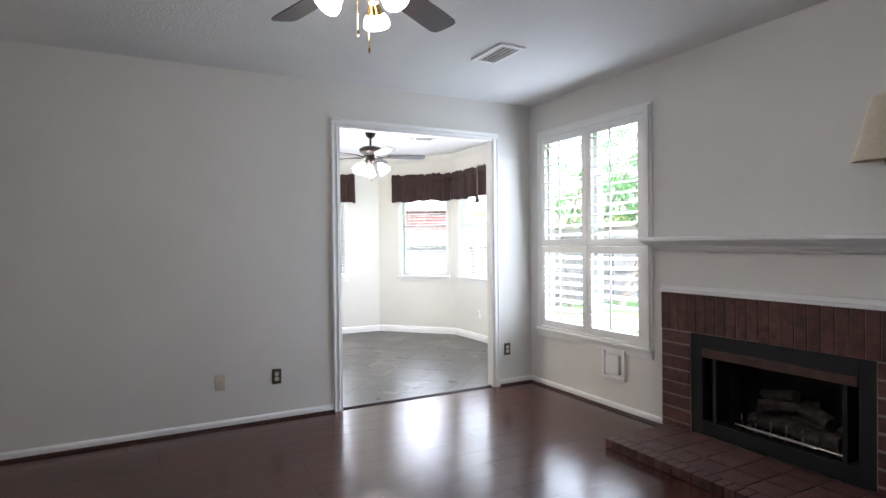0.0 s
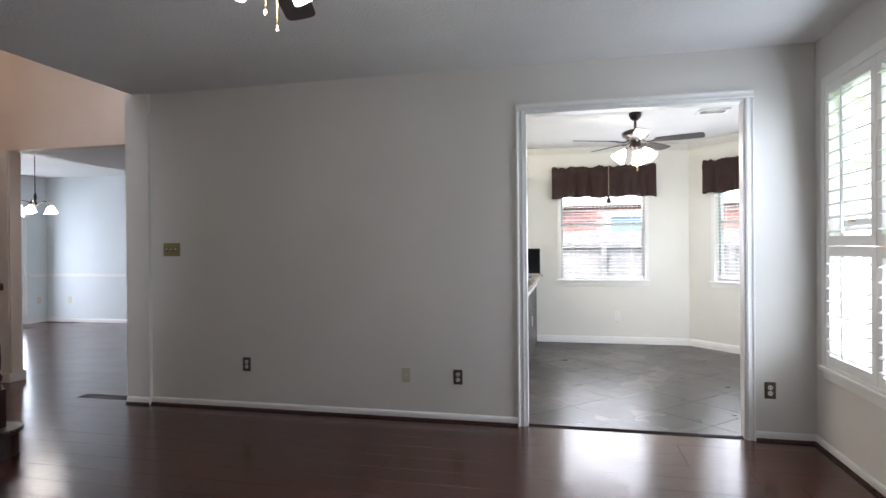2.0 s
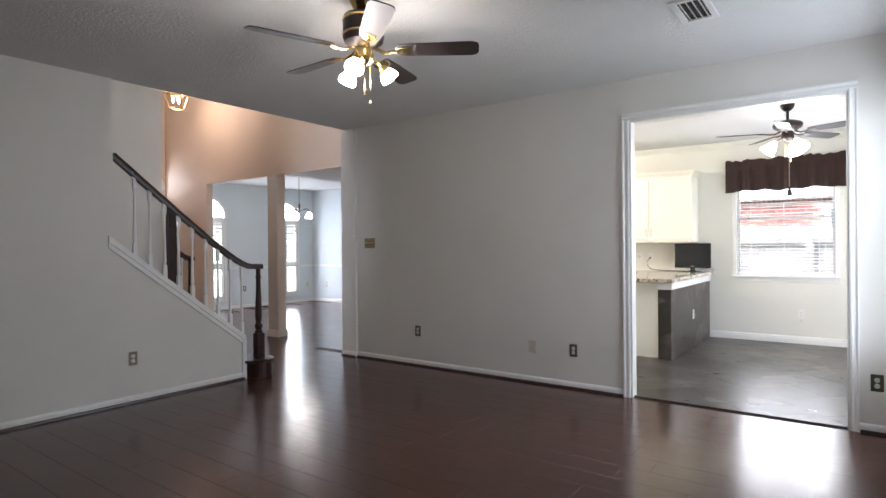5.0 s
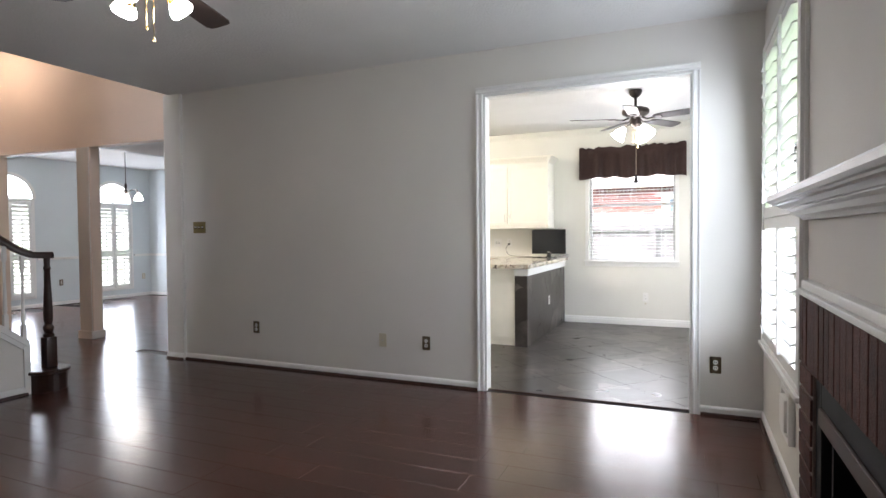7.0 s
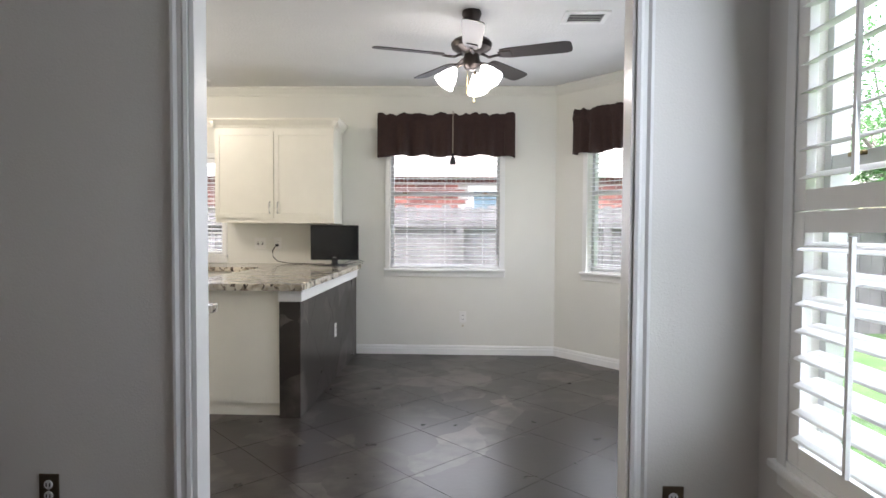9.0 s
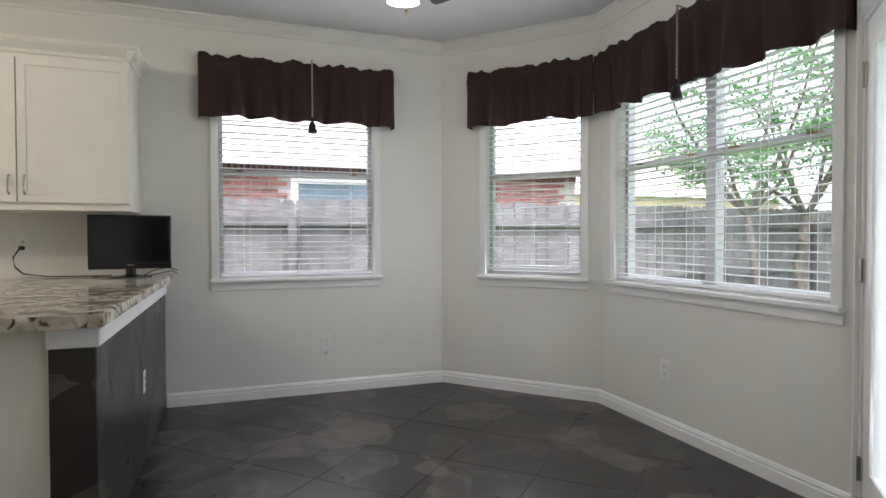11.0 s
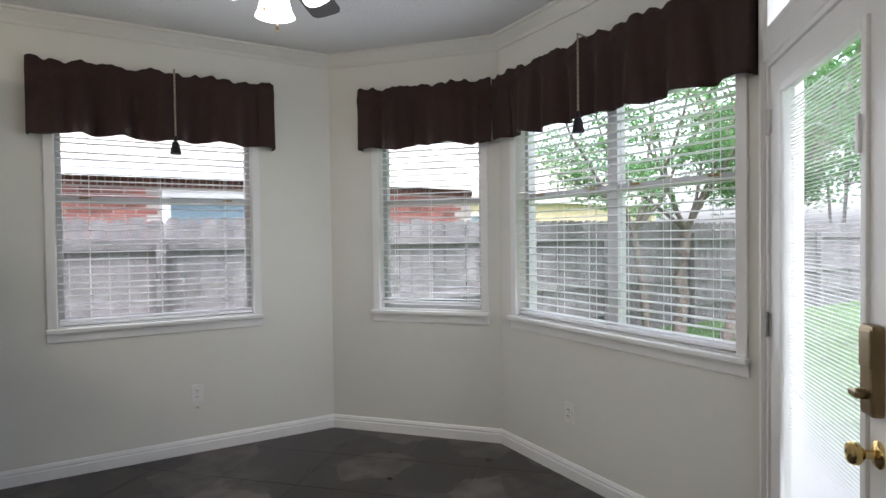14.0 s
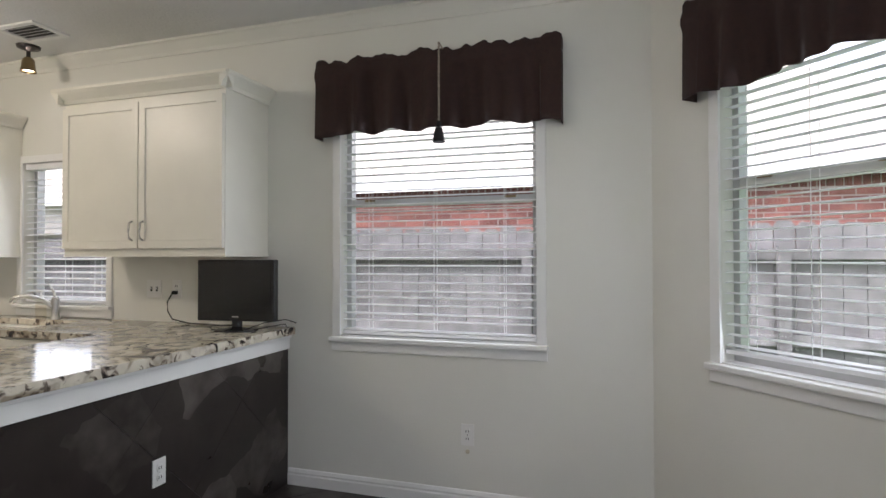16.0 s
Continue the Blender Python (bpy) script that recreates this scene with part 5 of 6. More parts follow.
# ---- valances ----
def valance(name, p0, p1, a, e, z0, z1, label, seed, ends=(True, True), tassel=None):
    """A gathered cloth on a rod, with a ruffled heading, folds, a swagged hem and returns to the wall."""
    v = new(name)
    v.matrix_world = on_wall(p0, p1)
    tagged(v, label, "curtain", "window valances")
    rnd = random.Random(seed)
    cols, rows = 150, 14
    ph = [rnd.uniform(0, 6.28) for _ in range(6)]
    bm = bmesh.new()
    grid = []
    off = 0.085
    L = e - a
    stops = []
    if ends[0]:
        stops += [(a, -off * k / 4) for k in range(4)]
    stops += [(a + L * i / cols, -off) for i in range(cols + 1)]
    if ends[1]:
        stops += [(e, -off * (3 - k) / 4) for k in range(4)]
    for x, y in stops:
        u = (x - a) / L
        col = []
        gather = math.sin(u * L * 25 + ph[0] + 2.4 * math.sin(u * 6 + ph[1])) * 0.7 + math.sin(u * L * 58 + ph[2]) * 0.3
        slow = math.sin(u * L * 9 + ph[3])
        hem = 0.022 * abs(math.sin(u * L * 4.6 + ph[4])) + 0.008 * math.sin(u * L * 23 + ph[5])
        ruff = 0.009 * math.sin(u * L * 47 + ph[1] + 3 * math.sin(u * 9)) + 0.008 * math.sin(u * L * 19 + ph[3]) + 0.003 * math.sin(u * L * 121)
        flat = 0.25 if u < 0.10 or u > 0.92 else 1.0
        for r in range(rows + 1):
            t = r / rows
            z = z1 + ruff - (z1 + ruff - z0 - hem) * t
            amp = (0.006 + (0.012 if t > 0.24 else 0.0) + 0.034 * max(0, t - 0.2)) * flat
            bulge = 0.012 if 0.12 < t < 0.26 else 0.0
            on = 1 if abs(y + off) < 1e-6 else 0.25
            col.append(bm.verts.new((x, y - on * (amp * gather + 0.022 * slow * t + bulge), z)))
        grid.append(col)
    for c0, c1 in zip(grid, grid[1:]):
        for r in range(rows):
            bm.faces.new((c0[r], c1[r], c1[r + 1], c0[r + 1]))
    cl = part("cloth", bm, FABRIC, v, smooth=True)
    so = cl.modifiers.new("thick", "SOLIDIFY")
    so.thickness = 0.003
    bm = bmesh.new()
    tube(bm, [(a + 0.003, -0.001, z1 - 0.065), (a + 0.003, -off + 0.008, z1 - 0.065), (e - 0.003, -off + 0.008, z1 - 0.065), (e - 0.003, -0.001, z1 - 0.065)], 0.006, 6)
    part("rod", bm, TRIM, v)
    if tassel is not None:
        bm = bmesh.new()
        zt = z0 + 0.015
        y = -off - 0.062
        n = 60
        for s in (0, math.pi):
            tube(bm, [(tassel + 0.0035 * math.cos(s + i * 0.9), y + 0.0035 * math.sin(s + i * 0.9), z1 + 0.01 - (z1 + 0.01 - zt) * i / n) for i in range(n + 1)], 0.0032, 5)
        tube(bm, [(tassel, y, z1 + 0.008), (tassel, -off, z1 - 0.002), (tassel, -off + 0.02, z1 - 0.03)], 0.004, 5)
        part("cord", bm, CORD, v, "twisted beige cord")
        bm = bmesh.new()
        lathe(bm, [(0.006, 0.02), (0.014, 0.008), (0.014, -0.004), (0.010, -0.012), (0.020, -0.02), (0.034, -0.09), (0.028, -0.094)], 14, Matrix.Translation((tassel, y, zt)))
        part("tassel", bm, TASSEL, v, "black tassel")
    return v


valance("valance", (-1.75, YA), (3.55, YA), 1.735 + 1.75, 3.125 + 1.75, 2.02, 2.46, "dark brown gathered valance with cord and tassel", 1, tassel=2.50 + 1.75)
valance("valance", BAY[0], BAY[1], 0.27, LB - 0.036, 2.02, 2.45, "dark brown gathered valance over the narrow window", 2, ends=(True, False))
valance("valance", BAY[1], BAY[2], 0.036, 1.79, 2.02, 2.45, "long dark brown gathered valance with cord and tassel", 3, ends=(False, True), tassel=0.90)


# ---- stairs ----
st = thing("staircase", "straight stairs with white balusters and dark wood handrail", "staircase")
bm = bmesh.new()
prism(bm, [(1.635, 0), (2.86, 0), (2.86, 0.40), (1.635, 1.36)], -1.88, -1.78, Matrix(((0, 0, 1, 0), (1, 0, 0, 0), (0, 1, 0, 0), (0, 0, 0, 1))))
part("stringer_wall", bm, PAINT, st)
bm = bmesh.new()
sl = (1.43 - 0.44) / (2.875 - 1.59)
prism(bm, [(1.59, 1.43), (2.875, 0.44), (2.875, 0.385), (1.59, 1.375)], -1.90, -1.755, Matrix(((0, 0, 1, 0), (1, 0, 0, 0), (0, 1, 0, 0), (0, 0, 0, 1))))
prism(bm, [(1.59, 1.375), (2.875, 0.385), (2.875, 0.34), (1.59, 1.33)], -1.78, -1.765, Matrix(((0, 0, 1, 0), (1, 0, 0, 0), (0, 1, 0, 0), (0, 0, 0, 1))))
prism(bm, [(2.84, 0.0), (2.885, 0.0), (2.885, 0.42), (2.84, 0.42)], -1.89, -1.762, Matrix(((0, 0, 1, 0), (1, 0, 0, 0), (0, 1, 0, 0), (0, 0, 0, 1))))
part("skirt_cap", bm, TRIM, st, "white sloping cap")
for i in range(8):
    one("tread", [(-3.18, 2.86 - 0.242 * (i + 1), 0.178 * i, -1.885, 2.86 - 0.242 * i + 0.02, 0.178 * (i + 1))], WOODD, st)
bm = bmesh.new()
box(bm, -3.1, 2.86, 0, -1.80, 3.14, 0.165)
lathe(bm, [(0.145, 0), (0.145, 0.148)], 24, Matrix.Translation((-1.79, 3.03, 0)))
lathe(bm, [(0.16, 0.149), (0.17, 0.156), (0.17, 0.172), (0.16, 0.18)], 24, Matrix.Translation((-1.79, 3.03, 0)))
part("bullnose_step", bm, WOODD, st, "dark wood starting step")


def newel(x, y, z0, z1):
    bm = bmesh.new()
    box(bm, x - 0.042, y - 0.042, z0, x + 0.042, y + 0.042, z0 + 0.26, bevel=0.004)
    h = z1 - z0
    lathe(bm, [(0.04, 0.26), (0.042, 0.28), (0.028, 0.295), (0.040, 0.325), (0.042, 0.345), (0.026, 0.37), (0.034, 0.40), (0.036, 0.46), (0.026, h * 0.75), (0.022, h - 0.10), (0.03, h - 0.085), (0.022, h - 0.06), (0.024, h)], 16, Matrix.Translation((x, y, z0)))
    return part("newel_post", bm, WOODD, st, "turned dark wood newel", smooth=True)


newel(-1.79, 3.05, 0.178, 1.10)


def handrail(points):
    bm = bmesh.new()
    prof = [(-0.028, -0.02), (0.028, -0.02), (0.032, 0.0), (0.028, 0.022), (0.014, 0.034), (-0.014, 0.034), (-0.028, 0.022), (-0.032, 0.0)]
    rings = []
    for i, p in enumerate(points):
        p = Vector(p)
        d = (Vector(points[min(i + 1, len(points) - 1)]) - Vector(points[max(i - 1, 0)])).normalized()
        side = d.cross(Vector((0, 0, 1))).normalized()
        up = side.cross(d)
        rings.append([bm.verts.new(p + side * u + up * v) for u, v in prof])
    for a, b in zip(rings, rings[1:]):
        for k in range(8):
            bm.faces.new((a[k], a[(k + 1) % 8], b[(k + 1) % 8], b[k]))
    bm.faces.new(rings[0][::-1])
    bm.faces.new(rings[-1])
    return part("handrail", bm, WOODD, st, "dark wood handrail", smooth=True)


handrail([(-1.82, 1.645, 2.105), (-1.82, 2.2, 1.65), (-1.82, 2.55, 1.37), (-1.82, 2.72, 1.25), (-1.815, 2.80, 1.195), (-1.81, 2.87, 1.155), (-1.80, 2.94, 1.125), (-1.79, 3.02, 1.12), (-1.79, 3.09, 1.12)])
lath = None
for i in range(9):
    y = 1.824 + i * 0.131
    zb_, zt_ = 1.43 - (y - 1.59) * sl, 2.105 - (y - 1.645) * 0.815 - 0.015
    if y > 2.7:
        zt_ = max(zt_, 1.115)
    bm = bmesh.new()
    h = zt_ - zb_
    box(bm, -0.016, -0.016, -0.005, 0.016, 0.016, 0.12)
    lathe(bm, [(0.015, 0.12), (0.011, 0.135), (0.016, 0.16), (0.014, 0.2), (0.010, h * 0.6), (0.011, h - 0.12), (0.015, h - 0.10)], 10)
    box(bm, -0.014, -0.014, h - 0.10, 0.014, 0.014, h + 0.01)
    b = part("baluster", bm, TRIM, st, smooth=True)
    b.location = (-1.82, y, zb_)
# far side of the stairs
one("newel_post", [(-3.16, 2.775, 0.18, -3.06, 2.875, 1.80)], WOODD, st, bevel=0.006)
handrail([(-3.11, 2.87, 1.30), (-3.11, 2.95, 1.24), (-3.11, 3.02, 1.20), (-3.11, 3.10, 1.19)])
newel(-3.11, 3.06, 0.165, 1.18)
bm = bmesh.new()
lathe(bm, [(0.016, 0), (0.011, 0.2), (0.011, 0.9), (0.015, 1.05)], 10, Matrix.Translation((-3.11, 2.955, 0.165)))
part("baluster", bm, TRIM, st)


# ---- hanging lamps of foyer and dining room ----
def chandelier(at, drop, label, arms, brass):
    c = thing("chandelier", label, "chandelier", at)
    m = BRASS if brass else BRONZE
    bm = bmesh.new()
    lathe(bm, [(0.06, 0), (0.055, -0.02), (0.01, -0.03)], 16)
    tube(bm, [(0, 0, -0.02), (0, 0, -drop)], 0.006, 6)
    part("stem", bm, m, c)
    bm = bmesh.new()
    lathe(bm, [(0.012, -drop + 0.15), (0.022, -drop + 0.1), (0.012, -drop + 0.05), (0.03, -drop), (0.01, -drop - 0.04)], 14)
    part("body", bm, m, c, smooth=True)
    for k in range(arms):
        a = 2 * math.pi * k / arms + 0.3
        cc, s = math.cos(a), math.sin(a)
        bm = bmesh.new()
        tube(bm, [(0.02 * cc, 0.02 * s, -drop), (0.10 * cc, 0.10 * s, -drop + 0.04), (0.18 * cc, 0.18 * s, -drop + 0.05), (0.22 * cc, 0.22 * s, -drop - 0.02)], 0.006, 6)
        arm = part("arm", bm, m, c)
        bm = bmesh.new()
        lathe(bm, [(0.02, 0), (0.03, -0.02), (0.055, -0.07), (0.068, -0.10), (0.064, -0.10), (0.05, -0.07), (0.02, -0.02)], 16, Matrix.Translation((0.22 * cc, 0.22 * s, -drop - 0.02)), cap=False)
        part("glass_shade", bm, SHADEG, arm, "lit frosted glass shade", smooth=True)
    return c


chandelier((-5.23, 6.42, H), 0.74, "small dark chandelier with lit glass shades", 5, False)
fl = thing("foyer_lantern", "brass and glass hanging foyer lantern, lit", "hanging lamp", (-5.1, 4.0, TALL))
bm = bmesh.new()
lathe(bm, [(0.07, 0), (0.06, -0.03), (0.01, -0.04)], 16)
tube(bm, [(0, 0, -0.03), (0, 0, -1.55)], 0.008, 6)
part("chain", bm, BRASS, fl)
bm = bmesh.new()
for k in range(6):
    a, b = math.pi / 3 * k, math.pi / 3 * (k + 1)
    for p, q in (((0.07, -1.55), (0.17, -1.72)), ((0.17, -1.72), (0.10, -1.95))):
        tube(bm, [(p[0] * math.cos(a), p[0] * math.sin(a), p[1]), (q[0] * math.cos(a), q[0] * math.sin(a), q[1])], 0.007, 5)
    for r, z in ((0.07, -1.55), (0.17, -1.72), (0.10, -1.95)):
        tube(bm, [(r * math.cos(a), r * math.sin(a), z), (r * math.cos(b), r * math.sin(b), z)], 0.007, 5)
part("cage", bm, BRASS, fl)
for k in range(3):
    bm = bmesh.new()
    lathe(bm, [(0.01, 0), (0.016, 0.03), (0.008, 0.07), (0.002, 0.085)], 10, Matrix.Translation((0.05 * math.cos(k * 2.1), 0.05 * math.sin(k * 2.1), -1.86)))
    part("candle_bulb", bm, LAMPG, fl, smooth=True)

# ---- kitchen ----
CT = 0.93
# pony wall clad in dark tile, with white band under the worktop
pw = thing("peninsula", "kitchen peninsula wall clad in dark cloudy tile", "peninsula")
PX0, PX1, PY0 = 1.36, 1.505, 6.18
one("core", [(PX0, PY0, 0, PX1 - 0.012, YA - 0.002, CT - 0.04)], PAINT, pw)
one("grout_face", [(PX1 - 0.012, PY0 - 0.004, 0, PX1 - 0.006, YA - 0.002, 0.80), (PX0, PY0 - 0.008, 0, PX1 - 0.006, PY0 - 0.002, 0.80)], GROUT, pw)
bm = bmesh.new()
for b in ((PX1 - 0.012, PY0 - 0.02, 0.80, PX1 + 0.012, YA - 0.002, CT - 0.04), (PX0 - 0.004, PY0 - 0.022, 0.80, PX1 + 0.012, PY0 - 0.002, CT - 0.04)):
    box(bm, *b, bevel=0.003)
box(bm, PX1 - 0.01, PY0 - 0.03, 0.865, PX1 + 0.024, YA - 0.002, CT - 0.041, bevel=0.005)
part("apron_band", bm, TRIM, pw, "white band under the worktop")
one("end_tile", [(PX0 + 0.001, PY0 - 0.012, 0.001, PX1 - 0.001, PY0 - 0.005, 0.797)], TILE, pw)


def clip_poly(poly, lo_u, hi_u, lo_v, hi_v):
    for ax, lim, keep in ((0, lo_u, 1), (0, hi_u, -1), (1, lo_v, 1), (1, hi_v, -1)):
        res = []
        for i, p in enumerate(poly):
            q = poly[(i + 1) % len(poly)]
            ip, iq = keep * (p[ax] - lim) >= 0, keep * (q[ax] - lim) >= 0
            if ip:
                res.append(p)
            if ip != iq:
                t = (lim - p[ax]) / (q[ax] - p[ax])
                res.append((p[0] + t * (q[0] - p[0]), p[1] + t * (q[1] - p[1])))
        poly = res
        if not poly:
            break
    return poly


TS = 0.488
half = TS / math.sqrt(2) - 0.0012
for i in range(-8, 9):
    for j in range(-8, 9):
        u, v = 7.1 + (i - j) * TS / math.sqrt(2), 0.25 + (i + j) * TS / math.sqrt(2)
        p = clip_poly([(u - half, v), (u, v - half), (u + half, v), (u, v + half)], PY0, YA - 0.004, 0.002, 0.797)
        if len(p) > 2:
            bm = bmesh.new()
            prism(bm, p, PX1 - 0.006, PX1, Matrix(((0, 0, 1, 0), (1, 0, 0, 0), (0, 1, 0, 0), (0, 0, 0, 1))))
            part("tile", bm, TILE, pw)


def shaker(bm, a, e, z0, z1, y):
    """A flat door with a raised frame, in the plane y, facing -y."""
    box(bm, a, y, z0, e, y + 0.02, z1)
    bm.normal_update()
    front = [f for f in bm.faces if f.normal.y < -0.9]
    bmesh.ops.inset_region(bm, faces=front, thickness=0.06, depth=0.0)
    bmesh.ops.inset_region(bm, faces=front, thickness=0.003, depth=-0.008)


def pull(parent, x, y, z, length=0.11):
    bm = bmesh.new()
    tube(bm, [(x, y, z - length / 2), (x, y - 0.022, z - length / 2 + 0.012), (x, y - 0.028, z), (x, y - 0.022, z + length / 2 - 0.012), (x, y, z + length / 2)], 0.0065, 8)
    return part("handle", bm, STEEL, parent, "brushed steel handle", smooth=True)


def wall_cabinet(x0, x1, y, z0, z1, doors, crown, label, right_end=True):
    c = thing("wall_cabinet", label, "kitchen cabinet", group="kitchen cabinets")
    one("body", [(x0, y + 0.022, z0, x1, YA - 0.002, z1)], CABW, c)
    w = (x1 - x0) / doors
    for k in range(doors):
        bm = bmesh.new()
        a, e = x0 + k * w + 0.004, x0 + (k + 1) * w - 0.004
        shaker(bm, a, e, z0 + 0.035, z1 - 0.03, y)
        d = part("door", bm, CABW, c)
        pull(d, e - 0.035 if k % 2 == 0 else a + 0.035, y, z0 + 0.135)
    one("bottom_rail", [(x0 - 0.003, y + 0.018, z0 - 0.012, x1 + 0.003, YA - 0.002, z0 - 0.0005)], CABW, c)
    if crown:
        bm = bmesh.new()
        pr = [(0, 0), (0.012, 0), (0.018, 0.02), (0.05, 0.055), (0.06, 0.07), (0.06, 0.085), (0, 0.085)]
        profile_run(bm, (x0 - 0.05, y + 0.022), (x1 + 0.05, y + 0.022), pr, z1)
        profile_run(bm, (x1, YA - 0.01), (x1, y - 0.03), [(-o, u) for o, u in pr], z1)
        profile_run(bm, (x0, y - 0.03), (x0, YA - 0.01), [(-o, u) for o, u in pr], z1)
        part("crown", bm, CABW, c)
    return c


wall_cabinet(0.20, 1.36, 7.81, 1.36, 2.265, 2, True, "white wall cabinet with two shaker doors and crown")
wall_cabinet(-1.25, -0.70, 7.81, 1.36, 2.265, 1, True, "white wall cabinet with one shaker door")


def base_cabinet(x0, x1, y0, y1, label):
    c = thing("base_cabinet", label, "kitchen cabinet", group="kitchen cabinets")
    one("body", [(x0, y0, 0.09, x1, y1, CT - 0.042)], CABW, c)
    one("plinth", [(x0 + 0.03, y0 + 0.03, 0, x1 - 0.003, y1 - 0.003, 0.09)], CABW, c)
    return c


base_cabinet(0.76, PX0 - 0.003, 6.20, YA - 0.003, "white base cabinet of the peninsula")
for k in range(2):
    c = base_cabinet(-1.0 + 0.86 * k, -0.145 + 0.89 * k, 7.64, YA - 0.003, "white base cabinet under the sink counter")
    bm = bmesh.new()
    shaker(bm, -0.99 + 0.86 * k, -0.155 + 0.89 * k, 0.11, CT - 0.05, 7.618)
    part("door", bm, CABW, c)
base_cabinet(0.30, 1.38, YB + 0.02, 5.03, "white base cabinet behind the opening wall")

# granite worktops with a sink cut out
SX0, SX1, SY0, SY1 = -0.75, 0.05, 7.72, 8.08
bm = bmesh.new()
xs, ys = [-1.0, SX0, SX1, 0.72, 1.548], [6.03, 7.60, SY0, SY1, YA - 0.003]


def topped(i, j):
    """Whether the worktop covers this cell: an L, less the sink."""
    return 0 <= i < 4 and 0 <= j < 4 and (i == 3 or j > 0) and not (i == 1 and j == 2)


for i in range(4):
    for j in range(4):
        if not topped(i, j):
            continue
        x0, x1, y0, y1, zb, zt = xs[i], xs[i + 1], ys[j], ys[j + 1], CT - 0.04, CT
        faces = [((x0, y0, zt), (x1, y0, zt), (x1, y1, zt), (x0, y1, zt)), ((x0, y1, zb), (x1, y1, zb), (x1, y0, zb), (x0, y0, zb))]
        for di, dj, p, q in ((-1, 0, (x0, y1), (x0, y0)), (1, 0, (x1, y0), (x1, y1)), (0, -1, (x0, y0), (x1, y0)), (0, 1, (x1, y1), (x0, y1))):
            if not topped(i + di, j + dj):
                faces.append(((*p, zb), (*q, zb), (*q, zt), (*p, zt)))
        for f in faces:
            bm.faces.new([bm.verts.new(v) for v in f])
bmesh.ops.remove_doubles(bm, verts=bm.verts[:], dist=0.0005)
tagged(part("worktop", bm, GRANITE), "cream granite worktop with dark flecks", "worktop")
bm = bmesh.new()
rnd = random.Random(9)
n = 60
pts = [(1.555 + rnd.uniform(-0.004, 0.003), 6.03 + (YA - 0.006 - 6.03) * i / n) for i in range(n + 1)]
prism(bm, [(1.54, 6.03)] + pts + [(1.54, YA - 0.006)], CT - 0.043, CT - 0.001)
part("worktop_edge", bm, GRANITE, bpy.data.objects["worktop"])
bm = bmesh.new()
pts = [(0.72 + 0.83 * i / 24, 6.022 + rnd.uniform(-0.004, 0.003)) for i in range(25)]
prism(bm, [(0.72, 6.035)] + pts + [(1.55, 6.035)], CT - 0.043, CT - 0.001)
we = part("worktop_edge", bm, GRANITE)
we.parent = bpy.data.objects["worktop"]
tagged(one("worktop", [(0.28, YB + 0.003, CT - 0.04, 1.415, 5.08, CT)], GRANITE, None, bevel=0.006), "cream granite worktop behind the opening wall", "worktop")
sk = thing("kitchen_sink", "stainless steel undermount double sink", "sink")
bm = bmesh.new()
for a, e in ((SX0, -0.37), (-0.33, SX1)):
    for b in ((a, SY0, 0.72, e, SY1, 0.73), (a - 0.004, SY0 - 0.004, 0.72, a, SY1 + 0.004, CT - 0.041), (e, SY0 - 0.004, 0.72, e + 0.004, SY1 + 0.004, CT - 0.041), (a, SY0 - 0.004, 0.72, e, SY0, CT - 0.041), (a, SY1, 0.72, e, SY1 + 0.004, CT - 0.041)):
        box(bm, *b)
part("bowl", bm, STEEL, sk)
fc = thing("kitchen_faucet", "brushed steel pull-out kitchen tap", "tap", (-0.24, 8.12, CT))
bm = bmesh.new()
lathe(bm, [(0.032, 0), (0.030, 0.012), (0.024, 0.02), (0.024, 0.10), (0.026, 0.13), (0.018, 0.15), (0.006, 0.155)], 18)
part("body", bm, STEEL, fc, smooth=True)
bm = bmesh.new()
tube(bm, [(0, 0, 0.07), (-0.05, -0.05, 0.13), (-0.12, -0.10, 0.16), (-0.18, -0.14, 0.15), (-0.20, -0.155, 0.12)], 0.015, 10, 0.018)
part("spout", bm, STEEL, fc, smooth=True)
bm = bmesh.new()
tube(bm, [(0, 0, 0.14), (-0.02, 0.0, 0.19), (-0.05, -0.01, 0.24)], 0.010, 8, 0.006)
part("lever", bm, STEEL, fc, smooth=True)
so = thing("soap_bottle", "clear soap bottle with white pump beside the tap", "bottle", (-0.40, 8.14, CT))
bm = bmesh.new()
lathe(bm, [(0.03, 0), (0.032, 0.01), (0.032, 0.10), (0.012, 0.125), (0.012, 0.14)], 16)
part("bottle_body", bm, CLEAR, so, smooth=True)
bm = bmesh.new()
lathe(bm, [(0.014, 0.14), (0.014, 0.155), (0.005, 0.16), (0.005, 0.18)], 12)
box(bm, -0.04, -0.006, 0.175, 0.01, 0.006, 0.186)
part("pump", bm, PLATEW, so)

# television on the peninsula, and its cable
tv = thing("television", "small black flat-screen television on the counter", "television", (1.337, 7.965, CT), 7)
bm = bmesh.new()
box(bm, -0.235, -0.022, 0.055, 0.235, 0.03, 0.40, bevel=0.008)
box(bm, -0.16, 0.03, 0.10, 0.16, 0.055, 0.34, bevel=0.01)
part("casing", bm, DARKP, tv)
one("screen", [(-0.214, -0.0245, 0.10, 0.214, -0.021, 0.382)], SCREEN, tv)
one("brand_mark", [(-0.02, -0.0235, 0.078, 0.02, -0.0222, 0.084)], STEEL, tv, "small pale mark")
bm = bmesh.new()
lathe(bm, [(0.12, 0), (0.118, 0.008), (0.05, 0.016), (0.03, 0.022), (0.03, 0.06)], 24, Matrix.Diagonal((1, 0.75, 1, 1)))
part("stand", bm, DARKP, tv, smooth=True)
